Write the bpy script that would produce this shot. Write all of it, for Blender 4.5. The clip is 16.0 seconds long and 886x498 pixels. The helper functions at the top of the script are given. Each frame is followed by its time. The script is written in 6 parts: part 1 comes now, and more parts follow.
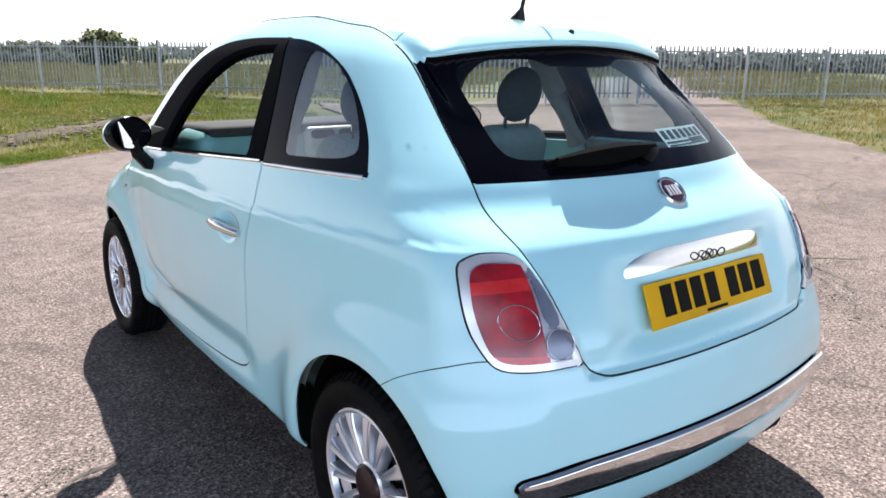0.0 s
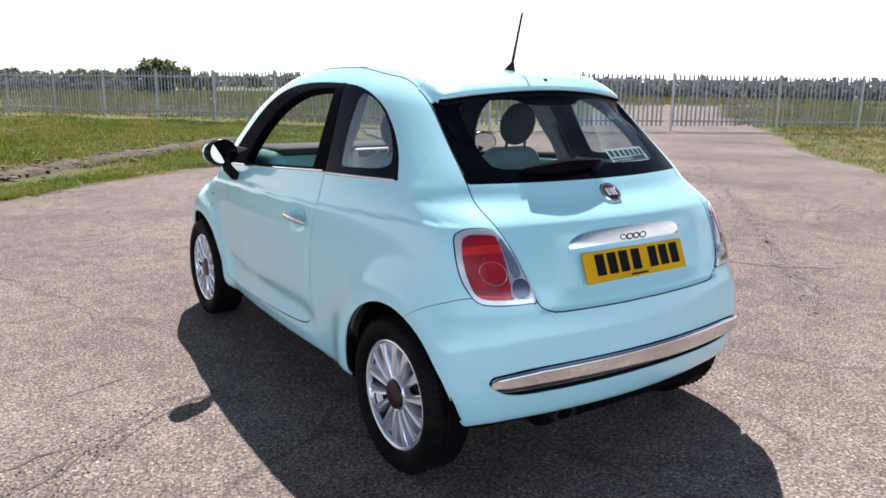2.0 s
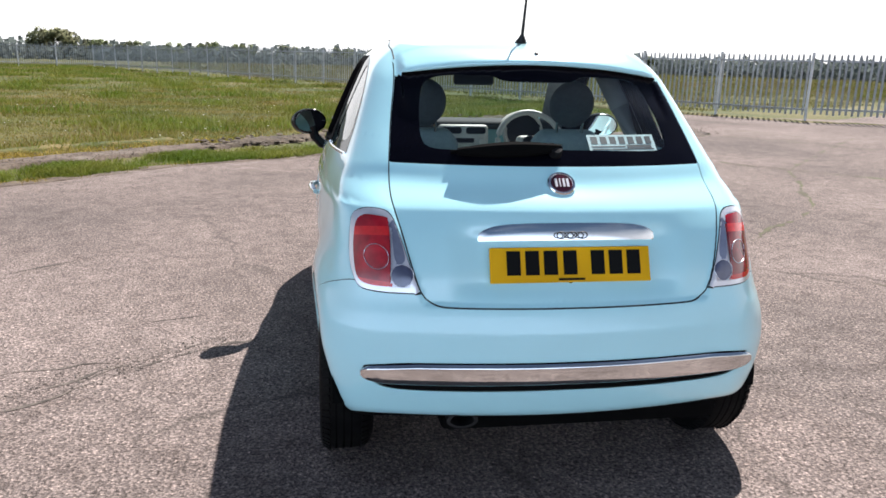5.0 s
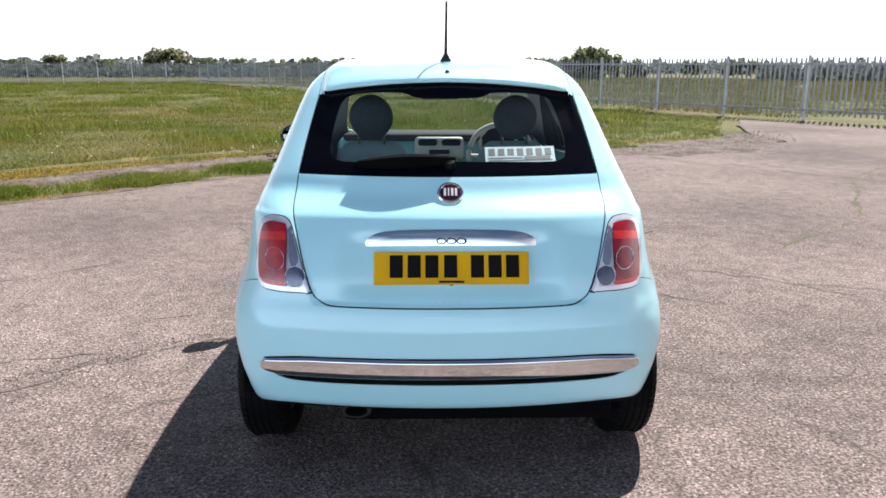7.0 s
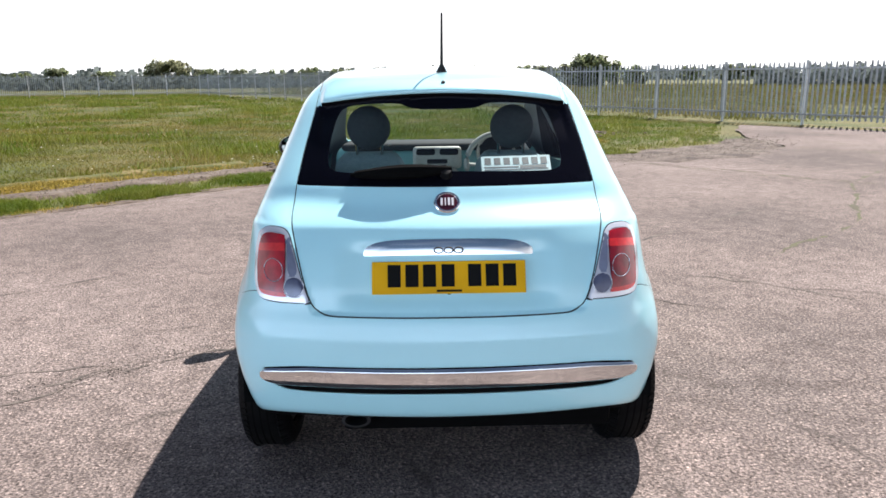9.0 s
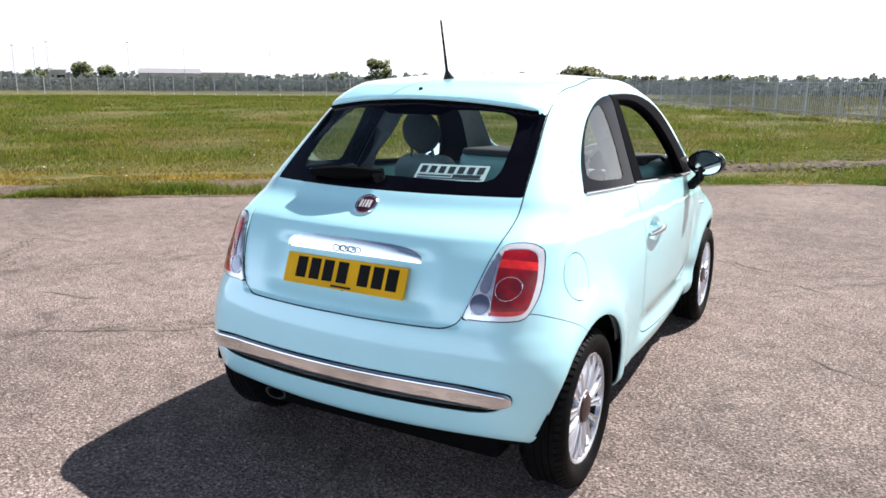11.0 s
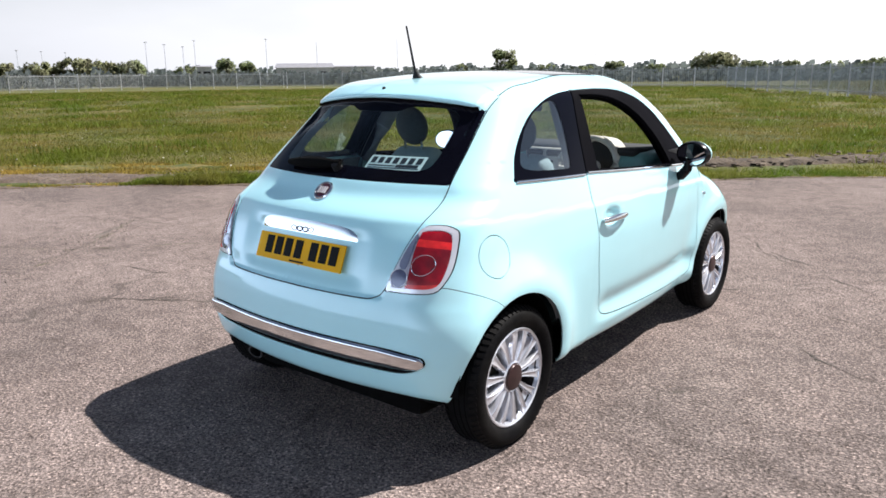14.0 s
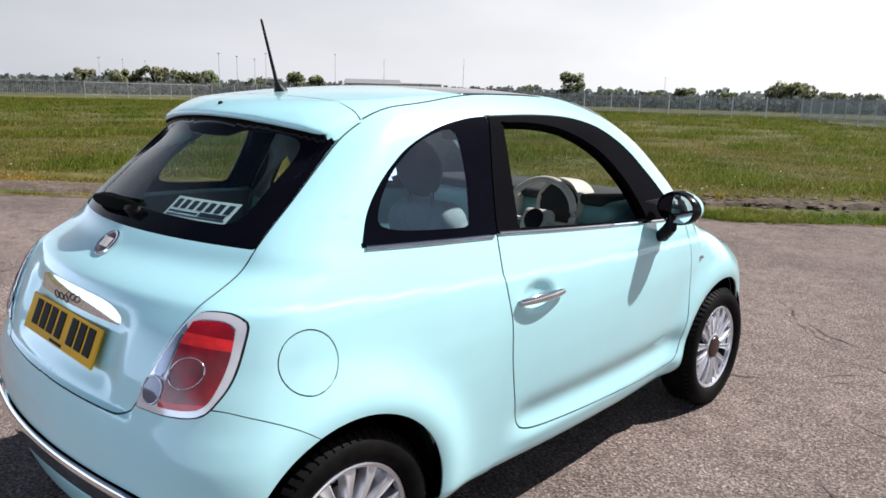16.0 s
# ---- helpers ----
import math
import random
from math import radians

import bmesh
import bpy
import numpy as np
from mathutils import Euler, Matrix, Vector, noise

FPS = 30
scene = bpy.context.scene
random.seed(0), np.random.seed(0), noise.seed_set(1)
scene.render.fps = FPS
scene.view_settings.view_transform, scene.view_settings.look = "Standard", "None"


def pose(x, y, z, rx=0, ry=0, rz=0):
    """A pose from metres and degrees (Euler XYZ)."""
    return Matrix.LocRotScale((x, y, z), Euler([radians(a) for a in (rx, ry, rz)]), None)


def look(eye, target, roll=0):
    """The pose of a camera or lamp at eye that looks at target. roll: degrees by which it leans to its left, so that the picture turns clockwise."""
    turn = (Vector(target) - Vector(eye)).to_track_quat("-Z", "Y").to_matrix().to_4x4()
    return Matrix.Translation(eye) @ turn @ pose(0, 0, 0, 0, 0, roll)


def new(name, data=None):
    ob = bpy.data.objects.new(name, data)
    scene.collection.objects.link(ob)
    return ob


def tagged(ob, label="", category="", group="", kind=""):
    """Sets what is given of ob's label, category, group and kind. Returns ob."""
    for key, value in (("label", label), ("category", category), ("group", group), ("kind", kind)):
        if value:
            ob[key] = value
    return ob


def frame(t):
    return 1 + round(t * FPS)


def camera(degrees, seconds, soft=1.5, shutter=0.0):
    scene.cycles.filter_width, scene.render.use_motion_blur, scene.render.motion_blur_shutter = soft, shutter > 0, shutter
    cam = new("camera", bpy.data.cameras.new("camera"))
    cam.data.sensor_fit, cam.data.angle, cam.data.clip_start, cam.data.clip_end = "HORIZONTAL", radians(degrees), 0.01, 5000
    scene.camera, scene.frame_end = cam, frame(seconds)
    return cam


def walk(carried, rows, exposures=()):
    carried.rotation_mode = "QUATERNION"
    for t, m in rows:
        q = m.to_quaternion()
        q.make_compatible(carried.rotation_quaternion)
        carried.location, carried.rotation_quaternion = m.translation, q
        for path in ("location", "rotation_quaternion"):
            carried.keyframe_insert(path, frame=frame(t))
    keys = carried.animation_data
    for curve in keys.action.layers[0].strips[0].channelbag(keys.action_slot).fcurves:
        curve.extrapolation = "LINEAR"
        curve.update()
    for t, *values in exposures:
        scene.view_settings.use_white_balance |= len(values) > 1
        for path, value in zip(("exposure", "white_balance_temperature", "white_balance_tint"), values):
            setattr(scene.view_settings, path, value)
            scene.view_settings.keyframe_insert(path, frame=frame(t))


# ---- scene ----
cam = camera(61.76, 16.0, soft=1.6)
PATH = [
    (0.0, -1.641, -1.451, 1.360, -37.37, -14.50, -0.61),
    (0.5, -1.827, -1.799, 1.379, -36.52, -13.11, -0.33),
    (1.0, -1.961, -2.078, 1.396, -34.43, -12.83, -1.36),
    (1.5, -2.031, -2.173, 1.406, -34.15, -13.25, -1.17),
    (2.0, -2.060, -2.211, 1.414, -34.17, -12.53, -0.62),
    (2.5, -2.064, -2.224, 1.414, -34.27, -12.74, -0.27),
    (3.0, -2.066, -2.233, 1.412, -34.40, -12.85, -0.35),
    (3.2, -2.062, -2.233, 1.407, -34.33, -13.23, -0.06),
    (5.3, -0.489, -2.611, 1.409, -5.76, -13.77, -1.41),
    (5.5, -0.336, -2.613, 1.405, -4.44, -13.10, -1.15),
    (6.0, -0.075, -2.719, 1.435, 0.24, -14.15, -0.53),
    (6.5, -0.050, -2.803, 1.445, 0.08, -14.07, -0.37),
    (7.0, -0.094, -2.838, 1.449, -1.51, -13.73, -0.19),
    (7.5, -0.091, -2.843, 1.454, -1.17, -13.29, -0.73),
    (8.0, -0.090, -2.851, 1.454, -1.31, -13.24, 0.05),
    (8.5, -0.092, -2.855, 1.456, -1.38, -13.01, 0.13),
    (9.0, -0.080, -2.856, 1.457, -1.55, -13.10, 0.49),
    (9.5, 0.125, -2.875, 1.451, 2.21, -11.95, 0.29),
    (10.0, 0.571, -2.842, 1.450, 11.87, -14.39, 1.63),
    (10.2, 0.773, -2.759, 1.435, 16.18, -13.41, 0.77),
    (12.3, 2.233, -2.376, 1.518, 38.92, -12.89, 0.52),
    (12.5, 2.249, -2.377, 1.520, 39.51, -12.49, 0.06),
    (13.0, 2.286, -2.370, 1.509, 38.76, -12.82, 0.80),
    (13.5, 2.306, -2.365, 1.503, 38.55, -12.90, 0.31),
    (14.0, 2.306, -2.365, 1.496, 38.75, -13.33, 0.58),
    (14.5, 2.310, -2.338, 1.493, 39.04, -13.09, 1.00),
    (15.0, 2.270, -2.095, 1.474, 39.50, -12.79, 1.20),
    (15.5, 2.229, -1.675, 1.486, 38.74, -12.71, 1.79),
    (16.0, 2.192, -1.159, 1.486, 43.94, -11.92, -1.49),
]
walk(cam, [(t, pose(x, y, z, 90 + pitch, roll, yaw)) for t, x, y, z, yaw, pitch, roll in PATH], exposures=[(0.0, 1.27), (0.5, 1.06), (1.2, 1.02), (3.2, 1.02), (10.2, 1.12), (12.3, 1.02), (13.5, 0.88), (14.8, 0.96), (16.0, 0.58)])

# ---------- world and sun ----------
SUN_TO = Vector((0.40, 0.69, 1.0)).normalized()
SUN_EL = math.asin(SUN_TO.z)
SUN_AZ = math.atan2(SUN_TO.x, SUN_TO.y)
world = bpy.data.worlds.new("sky")
scene.world = world
world.use_nodes = True
wn, wl = world.node_tree.nodes, world.node_tree.links
wbg = wn["Background"]
sky = wn.new("ShaderNodeTexSky")
sky.sky_type = "NISHITA"
sky.sun_disc = False
sky.sun_elevation, sky.sun_rotation = SUN_EL, SUN_AZ
sky.air_density, sky.dust_density, sky.ozone_density = 1.0, 0.6, 1.2
# thin bright haze low down, broken cloud above it, clearer sky overhead
wtc = wn.new("ShaderNodeTexCoord")
wmap = wn.new("ShaderNodeMapping")
wmap.inputs["Scale"].default_value = (1.0, 1.0, 3.2)
wnoise = wn.new("ShaderNodeTexNoise")
wnoise.inputs["Scale"].default_value, wnoise.inputs["Detail"].default_value = 2.2, 6.0
wsep = wn.new("ShaderNodeSeparateXYZ")
wlow = wn.new("ShaderNodeValToRGB")
wlow.color_ramp.elements.new(0.22)
wlow.color_ramp.elements.new(0.45)
for p_, c_ in ((0.0, 1.0), (0.16, 0.86), (0.36, 0.08), (1.0, 0.0)):
    e_ = min(wlow.color_ramp.elements, key=lambda q: abs(q.position - p_))
    e_.position, e_.color = p_, (c_, c_, c_, 1)
wcl = wn.new("ShaderNodeMapRange")
wcl.inputs["From Min"].default_value, wcl.inputs["From Max"].default_value = 0.40, 0.62
wcl.inputs["To Min"].default_value, wcl.inputs["To Max"].default_value = -0.10, 0.06
wadd = wn.new("ShaderNodeMath")
wadd.operation, wadd.use_clamp = "ADD", True
wmix = wn.new("ShaderNodeMix")
wmix.data_type = "RGBA"
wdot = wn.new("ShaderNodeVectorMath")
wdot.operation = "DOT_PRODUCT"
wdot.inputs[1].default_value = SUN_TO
# added unseen glow opposite the sun, to light the car's shaded rear
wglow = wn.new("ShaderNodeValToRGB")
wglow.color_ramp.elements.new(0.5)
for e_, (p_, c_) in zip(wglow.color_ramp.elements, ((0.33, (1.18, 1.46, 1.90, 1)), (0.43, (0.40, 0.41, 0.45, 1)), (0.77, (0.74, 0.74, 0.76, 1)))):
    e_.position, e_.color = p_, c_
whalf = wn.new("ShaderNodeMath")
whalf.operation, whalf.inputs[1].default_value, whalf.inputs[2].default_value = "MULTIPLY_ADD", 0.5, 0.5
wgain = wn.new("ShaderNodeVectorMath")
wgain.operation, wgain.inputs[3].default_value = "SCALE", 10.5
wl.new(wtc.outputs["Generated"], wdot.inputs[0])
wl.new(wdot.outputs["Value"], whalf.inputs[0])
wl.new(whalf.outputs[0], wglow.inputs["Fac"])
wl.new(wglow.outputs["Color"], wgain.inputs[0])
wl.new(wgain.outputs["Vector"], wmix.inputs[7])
wl.new(wtc.outputs["Generated"], wmap.inputs["Vector"])
wl.new(wmap.outputs["Vector"], wnoise.inputs["Vector"])
wl.new(wtc.outputs["Generated"], wsep.inputs["Vector"])
wl.new(wsep.outputs["Z"], wlow.inputs["Fac"])
wl.new(wnoise.outputs["Fac"], wcl.inputs["Value"])
wl.new(wlow.outputs["Color"], wadd.inputs[0])
wl.new(wcl.outputs["Result"], wadd.inputs[1])
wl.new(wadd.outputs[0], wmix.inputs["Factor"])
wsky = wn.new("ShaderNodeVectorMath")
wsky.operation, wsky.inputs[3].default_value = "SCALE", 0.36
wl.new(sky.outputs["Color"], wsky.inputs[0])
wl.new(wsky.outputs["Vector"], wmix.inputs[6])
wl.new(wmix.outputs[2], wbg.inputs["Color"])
wbg.inputs["Strength"].default_value = 0.10
sun_data = bpy.data.lights.new("sun", "SUN")
sun_data.energy, sun_data.angle, sun_data.color = 5.0, radians(0.6), (1.0, 0.955, 0.93)
sun = new("sun", sun_data)
sun.matrix_world = look(SUN_TO * 60, (0, 0, 0))
# ---------- materials ----------
def mat(name, col, rough=0.5, metal=0.0, vary=0.0, scale=20.0, bump=0.0, bscale=200.0, coat=0.0, col2=None, scale2=3.0, alpha=1.0, spec=0.5, rvar=0.0, rand=0.0, island=0.0, thin=0.0):
    """A procedural surface: colour varied at two scales, fine relief, and its gloss."""
    m = bpy.data.materials.new(name)
    m.use_nodes = True
    n, l = m.node_tree.nodes, m.node_tree.links
    b = n["Principled BSDF"]
    b.inputs["Base Color"].default_value = (*col, 1)
    b.inputs["Roughness"].default_value, b.inputs["Metallic"].default_value = rough, metal
    b.inputs["Coat Weight"].default_value, b.inputs["Coat Roughness"].default_value = coat, 0.02
    b.inputs["Specular IOR Level"].default_value = spec
    tc = n.new("ShaderNodeTexCoord")
    out = None
    if vary or col2:
        n1, n2 = n.new("ShaderNodeTexNoise"), n.new("ShaderNodeTexNoise")
        n1.inputs["Scale"].default_value, n1.inputs["Detail"].default_value = scale, 5
        n2.inputs["Scale"].default_value, n2.inputs["Detail"].default_value = scale2, 4
        l.new(tc.outputs["Object"], n1.inputs["Vector"])
        l.new(tc.outputs["Object"], n2.inputs["Vector"])
        mix = n.new("ShaderNodeMix")
        mix.data_type = "RGBA"
        mix.inputs[6].default_value = (*col, 1)
        mix.inputs[7].default_value = (*(col2 or [c * 0.75 for c in col]), 1)
        rmp = n.new("ShaderNodeMapRange")
        rmp.inputs["From Min"].default_value, rmp.inputs["From Max"].default_value = 0.38, 0.66
        l.new(n2.outputs["Fac"], rmp.inputs["Value"])
        l.new(rmp.outputs["Result"], mix.inputs["Factor"])
        hsv = n.new("ShaderNodeHueSaturation")
        mr = n.new("ShaderNodeMapRange")
        mr.inputs["From Min"].default_value, mr.inputs["From Max"].default_value = 0.25, 0.75
        mr.inputs["To Min"].default_value, mr.inputs["To Max"].default_value = 1 - vary, 1 + vary
        l.new(n1.outputs["Fac"], mr.inputs["Value"])
        l.new(mr.outputs["Result"], hsv.inputs["Value"])
        l.new(mix.outputs[2], hsv.inputs["Color"])
        out = hsv
        l.new(hsv.outputs["Color"], b.inputs["Base Color"])
        if rvar:
            rr = n.new("ShaderNodeMapRange")
            rr.inputs["To Min"].default_value, rr.inputs["To Max"].default_value = rough - rvar, rough + rvar
            l.new(n1.outputs["Fac"], rr.inputs["Value"])
            l.new(rr.outputs["Result"], b.inputs["Roughness"])
    if (rand or island) and out:
        h2 = n.new("ShaderNodeHueSaturation")
        src = n.new("ShaderNodeObjectInfo").outputs["Random"] if rand else n.new("ShaderNodeNewGeometry").outputs["Random Per Island"]
        k = rand or island
        r1 = n.new("ShaderNodeMapRange")
        r1.inputs["To Min"].default_value, r1.inputs["To Max"].default_value = 1 - k, 1 + k
        l.new(src, r1.inputs["Value"])
        l.new(r1.outputs["Result"], h2.inputs["Value"])
        l.new(out.outputs["Color"], h2.inputs["Color"])
        l.new(h2.outputs["Color"], b.inputs["Base Color"])
    if bump:
        nb = n.new("ShaderNodeTexNoise")
        nb.inputs["Scale"].default_value, nb.inputs["Detail"].default_value = bscale, 4
        l.new(tc.outputs["Object"], nb.inputs["Vector"])
        bp = n.new("ShaderNodeBump")
        bp.inputs["Strength"].default_value, bp.inputs["Distance"].default_value = bump, 0.004
        l.new(nb.outputs["Fac"], bp.inputs["Height"])
        l.new(bp.outputs["Normal"], b.inputs["Normal"])
    if thin:
        # light passes into the back of thin leaves and blades
        tl, ms = n.new("ShaderNodeBsdfTranslucent"), n.new("ShaderNodeMixShader")
        ms.inputs["Fac"].default_value = thin
        l.new(b.inputs["Base Color"].links[0].from_socket, tl.inputs["Color"])
        l.new(b.outputs["BSDF"], ms.inputs[1])
        l.new(tl.outputs["BSDF"], ms.inputs[2])
        l.new(ms.outputs["Shader"], n["Material Output"].inputs["Surface"])
    if alpha < 1:
        b.inputs["Alpha"].default_value = alpha
    return m


def glass(name, col, rough=0.0, gain=0.045):
    """A thin tinted pane: clear through, with a mirror gloss at grazing angles."""
    m = bpy.data.materials.new(name)
    m.use_nodes = True
    n, l = m.node_tree.nodes, m.node_tree.links
    n.remove(n["Principled BSDF"])
    tr, gl, mx, fr = n.new("ShaderNodeBsdfTransparent"), n.new("ShaderNodeBsdfGlossy"), n.new("ShaderNodeMixShader"), n.new("ShaderNodeLayerWeight")
    tr.inputs["Color"].default_value = (*col, 1)
    gl.inputs["Roughness"].default_value = rough
    fr.inputs["Blend"].default_value = 0.5
    pw, ma = n.new("ShaderNodeMath"), n.new("ShaderNodeMath")
    pw.operation, pw.inputs[1].default_value = "POWER", 4.0
    ma.operation, ma.inputs[1].default_value, ma.inputs[2].default_value = "MULTIPLY_ADD", 0.8, gain
    l.new(fr.outputs["Facing"], pw.inputs[0])
    l.new(pw.outputs[0], ma.inputs[0])
    l.new(ma.outputs[0], mx.inputs["Fac"])
    l.new(tr.outputs["BSDF"], mx.inputs[1])
    l.new(gl.outputs["BSDF"], mx.inputs[2])
    l.new(mx.outputs["Shader"], n["Material Output"].inputs["Surface"])
    return m


PAINT = mat("mint_paint", (0.47, 0.82, 0.88), 0.32, 0.0, vary=0.015, scale=6.0, coat=1.0, col2=(0.46, 0.81, 0.87), scale2=1.0, spec=0.4)
SEAM = mat("dark_seam", (0.02, 0.03, 0.03), 0.8, vary=0.2)
BLACK = mat("black_trim", (0.004, 0.004, 0.005), 0.25, vary=0.2, scale=40, spec=0.2)
BLACKP = mat("black_plastic", (0.006, 0.006, 0.007), 0.45, vary=0.3, scale=60, bump=0.1, bscale=500, spec=0.22)
FRIT = mat("black_glass_border", (0.003, 0.003, 0.006), 0.06, vary=0.1, spec=0.08)
FRAMEM = mat("satin_black_frame", (0.004, 0.004, 0.006), 0.75, vary=0.2, scale=60, spec=0.02)
GROOVEM = mat("groove_black", (0.004, 0.004, 0.004), 0.9, vary=0.2, scale=60, spec=0.05)
CHROME = mat("chrome", (0.86, 0.87, 0.88), 0.07, 1.0, vary=0.03, scale=15, rvar=0.03)
ALLOY = mat("silver_alloy", (0.80, 0.82, 0.88), 0.22, 0.65, vary=0.03, scale=12, rvar=0.03, coat=0.5)
DARKMETAL = mat("dark_metal", (0.016, 0.015, 0.015), 0.6, 0.3, vary=0.3, scale=40)
CAPM = mat("dark_red_cap", (0.045, 0.022, 0.022), 0.3, 0.3, vary=0.2, scale=60)
RUBBER = mat("tyre_rubber", (0.004, 0.004, 0.0045), 0.6, vary=0.35, scale=25, bump=0.3, bscale=260, col2=(0.009, 0.0085, 0.008), scale2=6, spec=0.06)
WELL = mat("wheel_well", (0.004, 0.004, 0.004), 0.95, vary=0.3, spec=0.05)
REARGLASS = glass("rear_glass", (0.82, 0.90, 0.90))
SIDEGLASS = glass("side_glass", (0.80, 0.88, 0.92), gain=0.20)
WSGLASS = glass("windscreen_glass", (0.80, 0.87, 0.84))
CLEARLENS = glass("clear_lens", (0.93, 0.93, 0.95), 0.02)
# pale base colour stands in for white sky reflected in the rim
LAMPRIM = mat("lamp_rim_sky_white", (0.84, 0.84, 0.88), 0.16, 0.35, vary=0.04, scale=30, coat=1.0)
DUSKLENS = mat("dusky_lens", (0.30, 0.32, 0.42), 0.12, 0.4, vary=0.15, scale=30, coat=1.0)
REDBAND = mat("bright_red_lens", (0.80, 0.025, 0.025), 0.10, vary=0.2, scale=40, coat=0.6)
LAMPSILVER = mat("lamp_reflector", (0.62, 0.62, 0.68), 0.22, 0.75, vary=0.06, scale=30)
REDLENS = mat("red_lens", (0.42, 0.005, 0.014), 0.10, vary=0.3, scale=26, coat=0.6, col2=(0.20, 0.004, 0.010), scale2=9)
GREYLENS = mat("grey_lens", (0.09, 0.10, 0.17), 0.1, 0.2, vary=0.15, scale=40, coat=1.0)
YELLOW = mat("plate_yellow", (0.84, 0.45, 0.008), 0.5, vary=0.05, scale=12, spec=0.12)
PLATEBLACK = mat("plate_black", (0.006, 0.006, 0.006), 0.6, vary=0.1, spec=0.1)
BADGEBAR = mat("badge_bright", (0.85, 0.85, 0.86), 0.3, 0.3, vary=0.03)
BADGERED = mat("badge_red", (0.07, 0.004, 0.014), 0.15, 0.2, vary=0.1, coat=1.0)
STICKER = mat("sticker_pale", (0.46, 0.60, 0.61), 0.5, vary=0.05)
STICKERDARK = mat("sticker_dark", (0.006, 0.012, 0.02), 0.5, vary=0.1)
SEATM = mat("grey_teal_fabric", (0.30, 0.40, 0.41), 0.85, vary=0.12, scale=60, bump=0.3, bscale=500)
HEADR = mat("dark_grey_fabric", (0.055, 0.066, 0.066), 0.85, vary=0.15, scale=60, bump=0.3, bscale=500)
TEALTRIM = mat("teal_trim", (0.20, 0.42, 0.42), 0.4, vary=0.05)
CREAM = mat("cream_plastic", (0.58, 0.56, 0.50), 0.45, vary=0.06, bump=0.1, bscale=600)
LINER = mat("grey_lining", (0.22, 0.235, 0.24), 0.9, vary=0.1, scale=30)
DARKLINER = mat("dark_lining", (0.03, 0.032, 0.033), 0.9, vary=0.2, scale=30)
MIRRORGLASS = mat("mirror_glass", (0.9, 0.92, 0.93), 0.01, 1.0, vary=0.01)
STEEL = mat("galvanised_steel", (0.33, 0.335, 0.34), 0.55, 0.1, vary=0.15, scale=8, rand=0.2, col2=(0.27, 0.27, 0.27), scale2=2)
STEELSTUFF = mat("galvanised_steel_far", (0.28, 0.29, 0.295), 0.6, 0.1, vary=0.12, scale=8, island=0.15, col2=(0.23, 0.24, 0.24), scale2=0.5)
POSTSTEEL = mat("post_steel", (0.50, 0.505, 0.51), 0.5, 0.15, vary=0.12, scale=8, rand=0.12, col2=(0.42, 0.42, 0.42), scale2=2)
BARK = mat("bark", (0.09, 0.07, 0.05), 0.9, vary=0.3, scale=8, bump=0.5, bscale=30)
# far leaf colours are paled and greyed to carry the haze of distance
LEAF = mat("leaves", (0.25, 0.30, 0.14), 0.95, spec=0.05, thin=0.6, vary=0.2, scale=1.5, island=0.3, col2=(0.25, 0.26, 0.18), scale2=0.3)
LEAFPALE = mat("pale_leaves", (0.34, 0.36, 0.20), 0.95, spec=0.05, thin=0.6, vary=0.2, scale=1.5, island=0.3, col2=(0.27, 0.26, 0.17), scale2=0.3)
FARLEAF = mat("haze_tinted_leaves", (0.15, 0.17, 0.16), 0.95, spec=0.05, thin=0.5, vary=0.15, scale=0.5, island=0.2, col2=(0.11, 0.13, 0.12), scale2=0.05)
WALLM = mat("shed_wall", (0.46, 0.46, 0.46), 0.8, vary=0.12, scale=1.0)
ROOFM = mat("shed_roof", (0.26, 0.26, 0.28), 0.7, vary=0.12, scale=1.0)
POLEM = mat("pole_grey", (0.55, 0.56, 0.58), 0.5, 0.4, vary=0.1)
# ---------- mesh helpers ----------
def mesh_of(name, verts, faces, material, smooth=False):
    me = bpy.data.meshes.new(name)
    me.from_pydata([tuple(v) for v in verts], [], [tuple(f) for f in faces])
    if material:
        me.materials.append(material)
    if smooth:
        me.shade_smooth()
    me.update()
    return me


def thing(name, label, category, group="", kind="", at=(0, 0, 0)):
    ob = new(name)
    ob.empty_display_size = 0.1
    ob.location = at
    return tagged(ob, label, category, group, kind)


def under(ob, parent):
    ob.parent = parent
    ob.matrix_parent_inverse = parent_world(parent).inverted()
    return ob


def parent_world(ob):
    m = ob.matrix_basis
    return m if ob.parent is None else parent_world(ob.parent) @ ob.matrix_parent_inverse @ m


def part(name, bm, material, parent, label="", smooth=True):
    me = bpy.data.meshes.new(name)
    bm.to_mesh(me)
    bm.free()
    me.materials.append(material)
    if smooth:
        me.shade_smooth()
        me.set_sharp_from_angle(angle=radians(38))
    ob = new(name, me)
    under(ob, parent)
    return tagged(ob, label)


def part_data(name, verts, faces, material, parent, label="", smooth=False):
    ob = new(name, mesh_of(name, verts, faces, material, smooth))
    if smooth:
        ob.data.set_sharp_from_angle(angle=radians(38))
    under(ob, parent)
    return tagged(ob, label)


def box(bm, centre, size, turn=(0, 0, 0), bevel=0.0, seg=2):
    m = pose(*centre, *turn) @ Matrix.Diagonal((*size, 1))
    made = bmesh.ops.create_cube(bm, size=1, matrix=m)["verts"]
    if bevel:
        es = list({e for v in made for e in v.link_edges})
        bmesh.ops.bevel(bm, geom=es, offset=bevel, segments=seg, affect="EDGES", profile=0.5)
    return bm


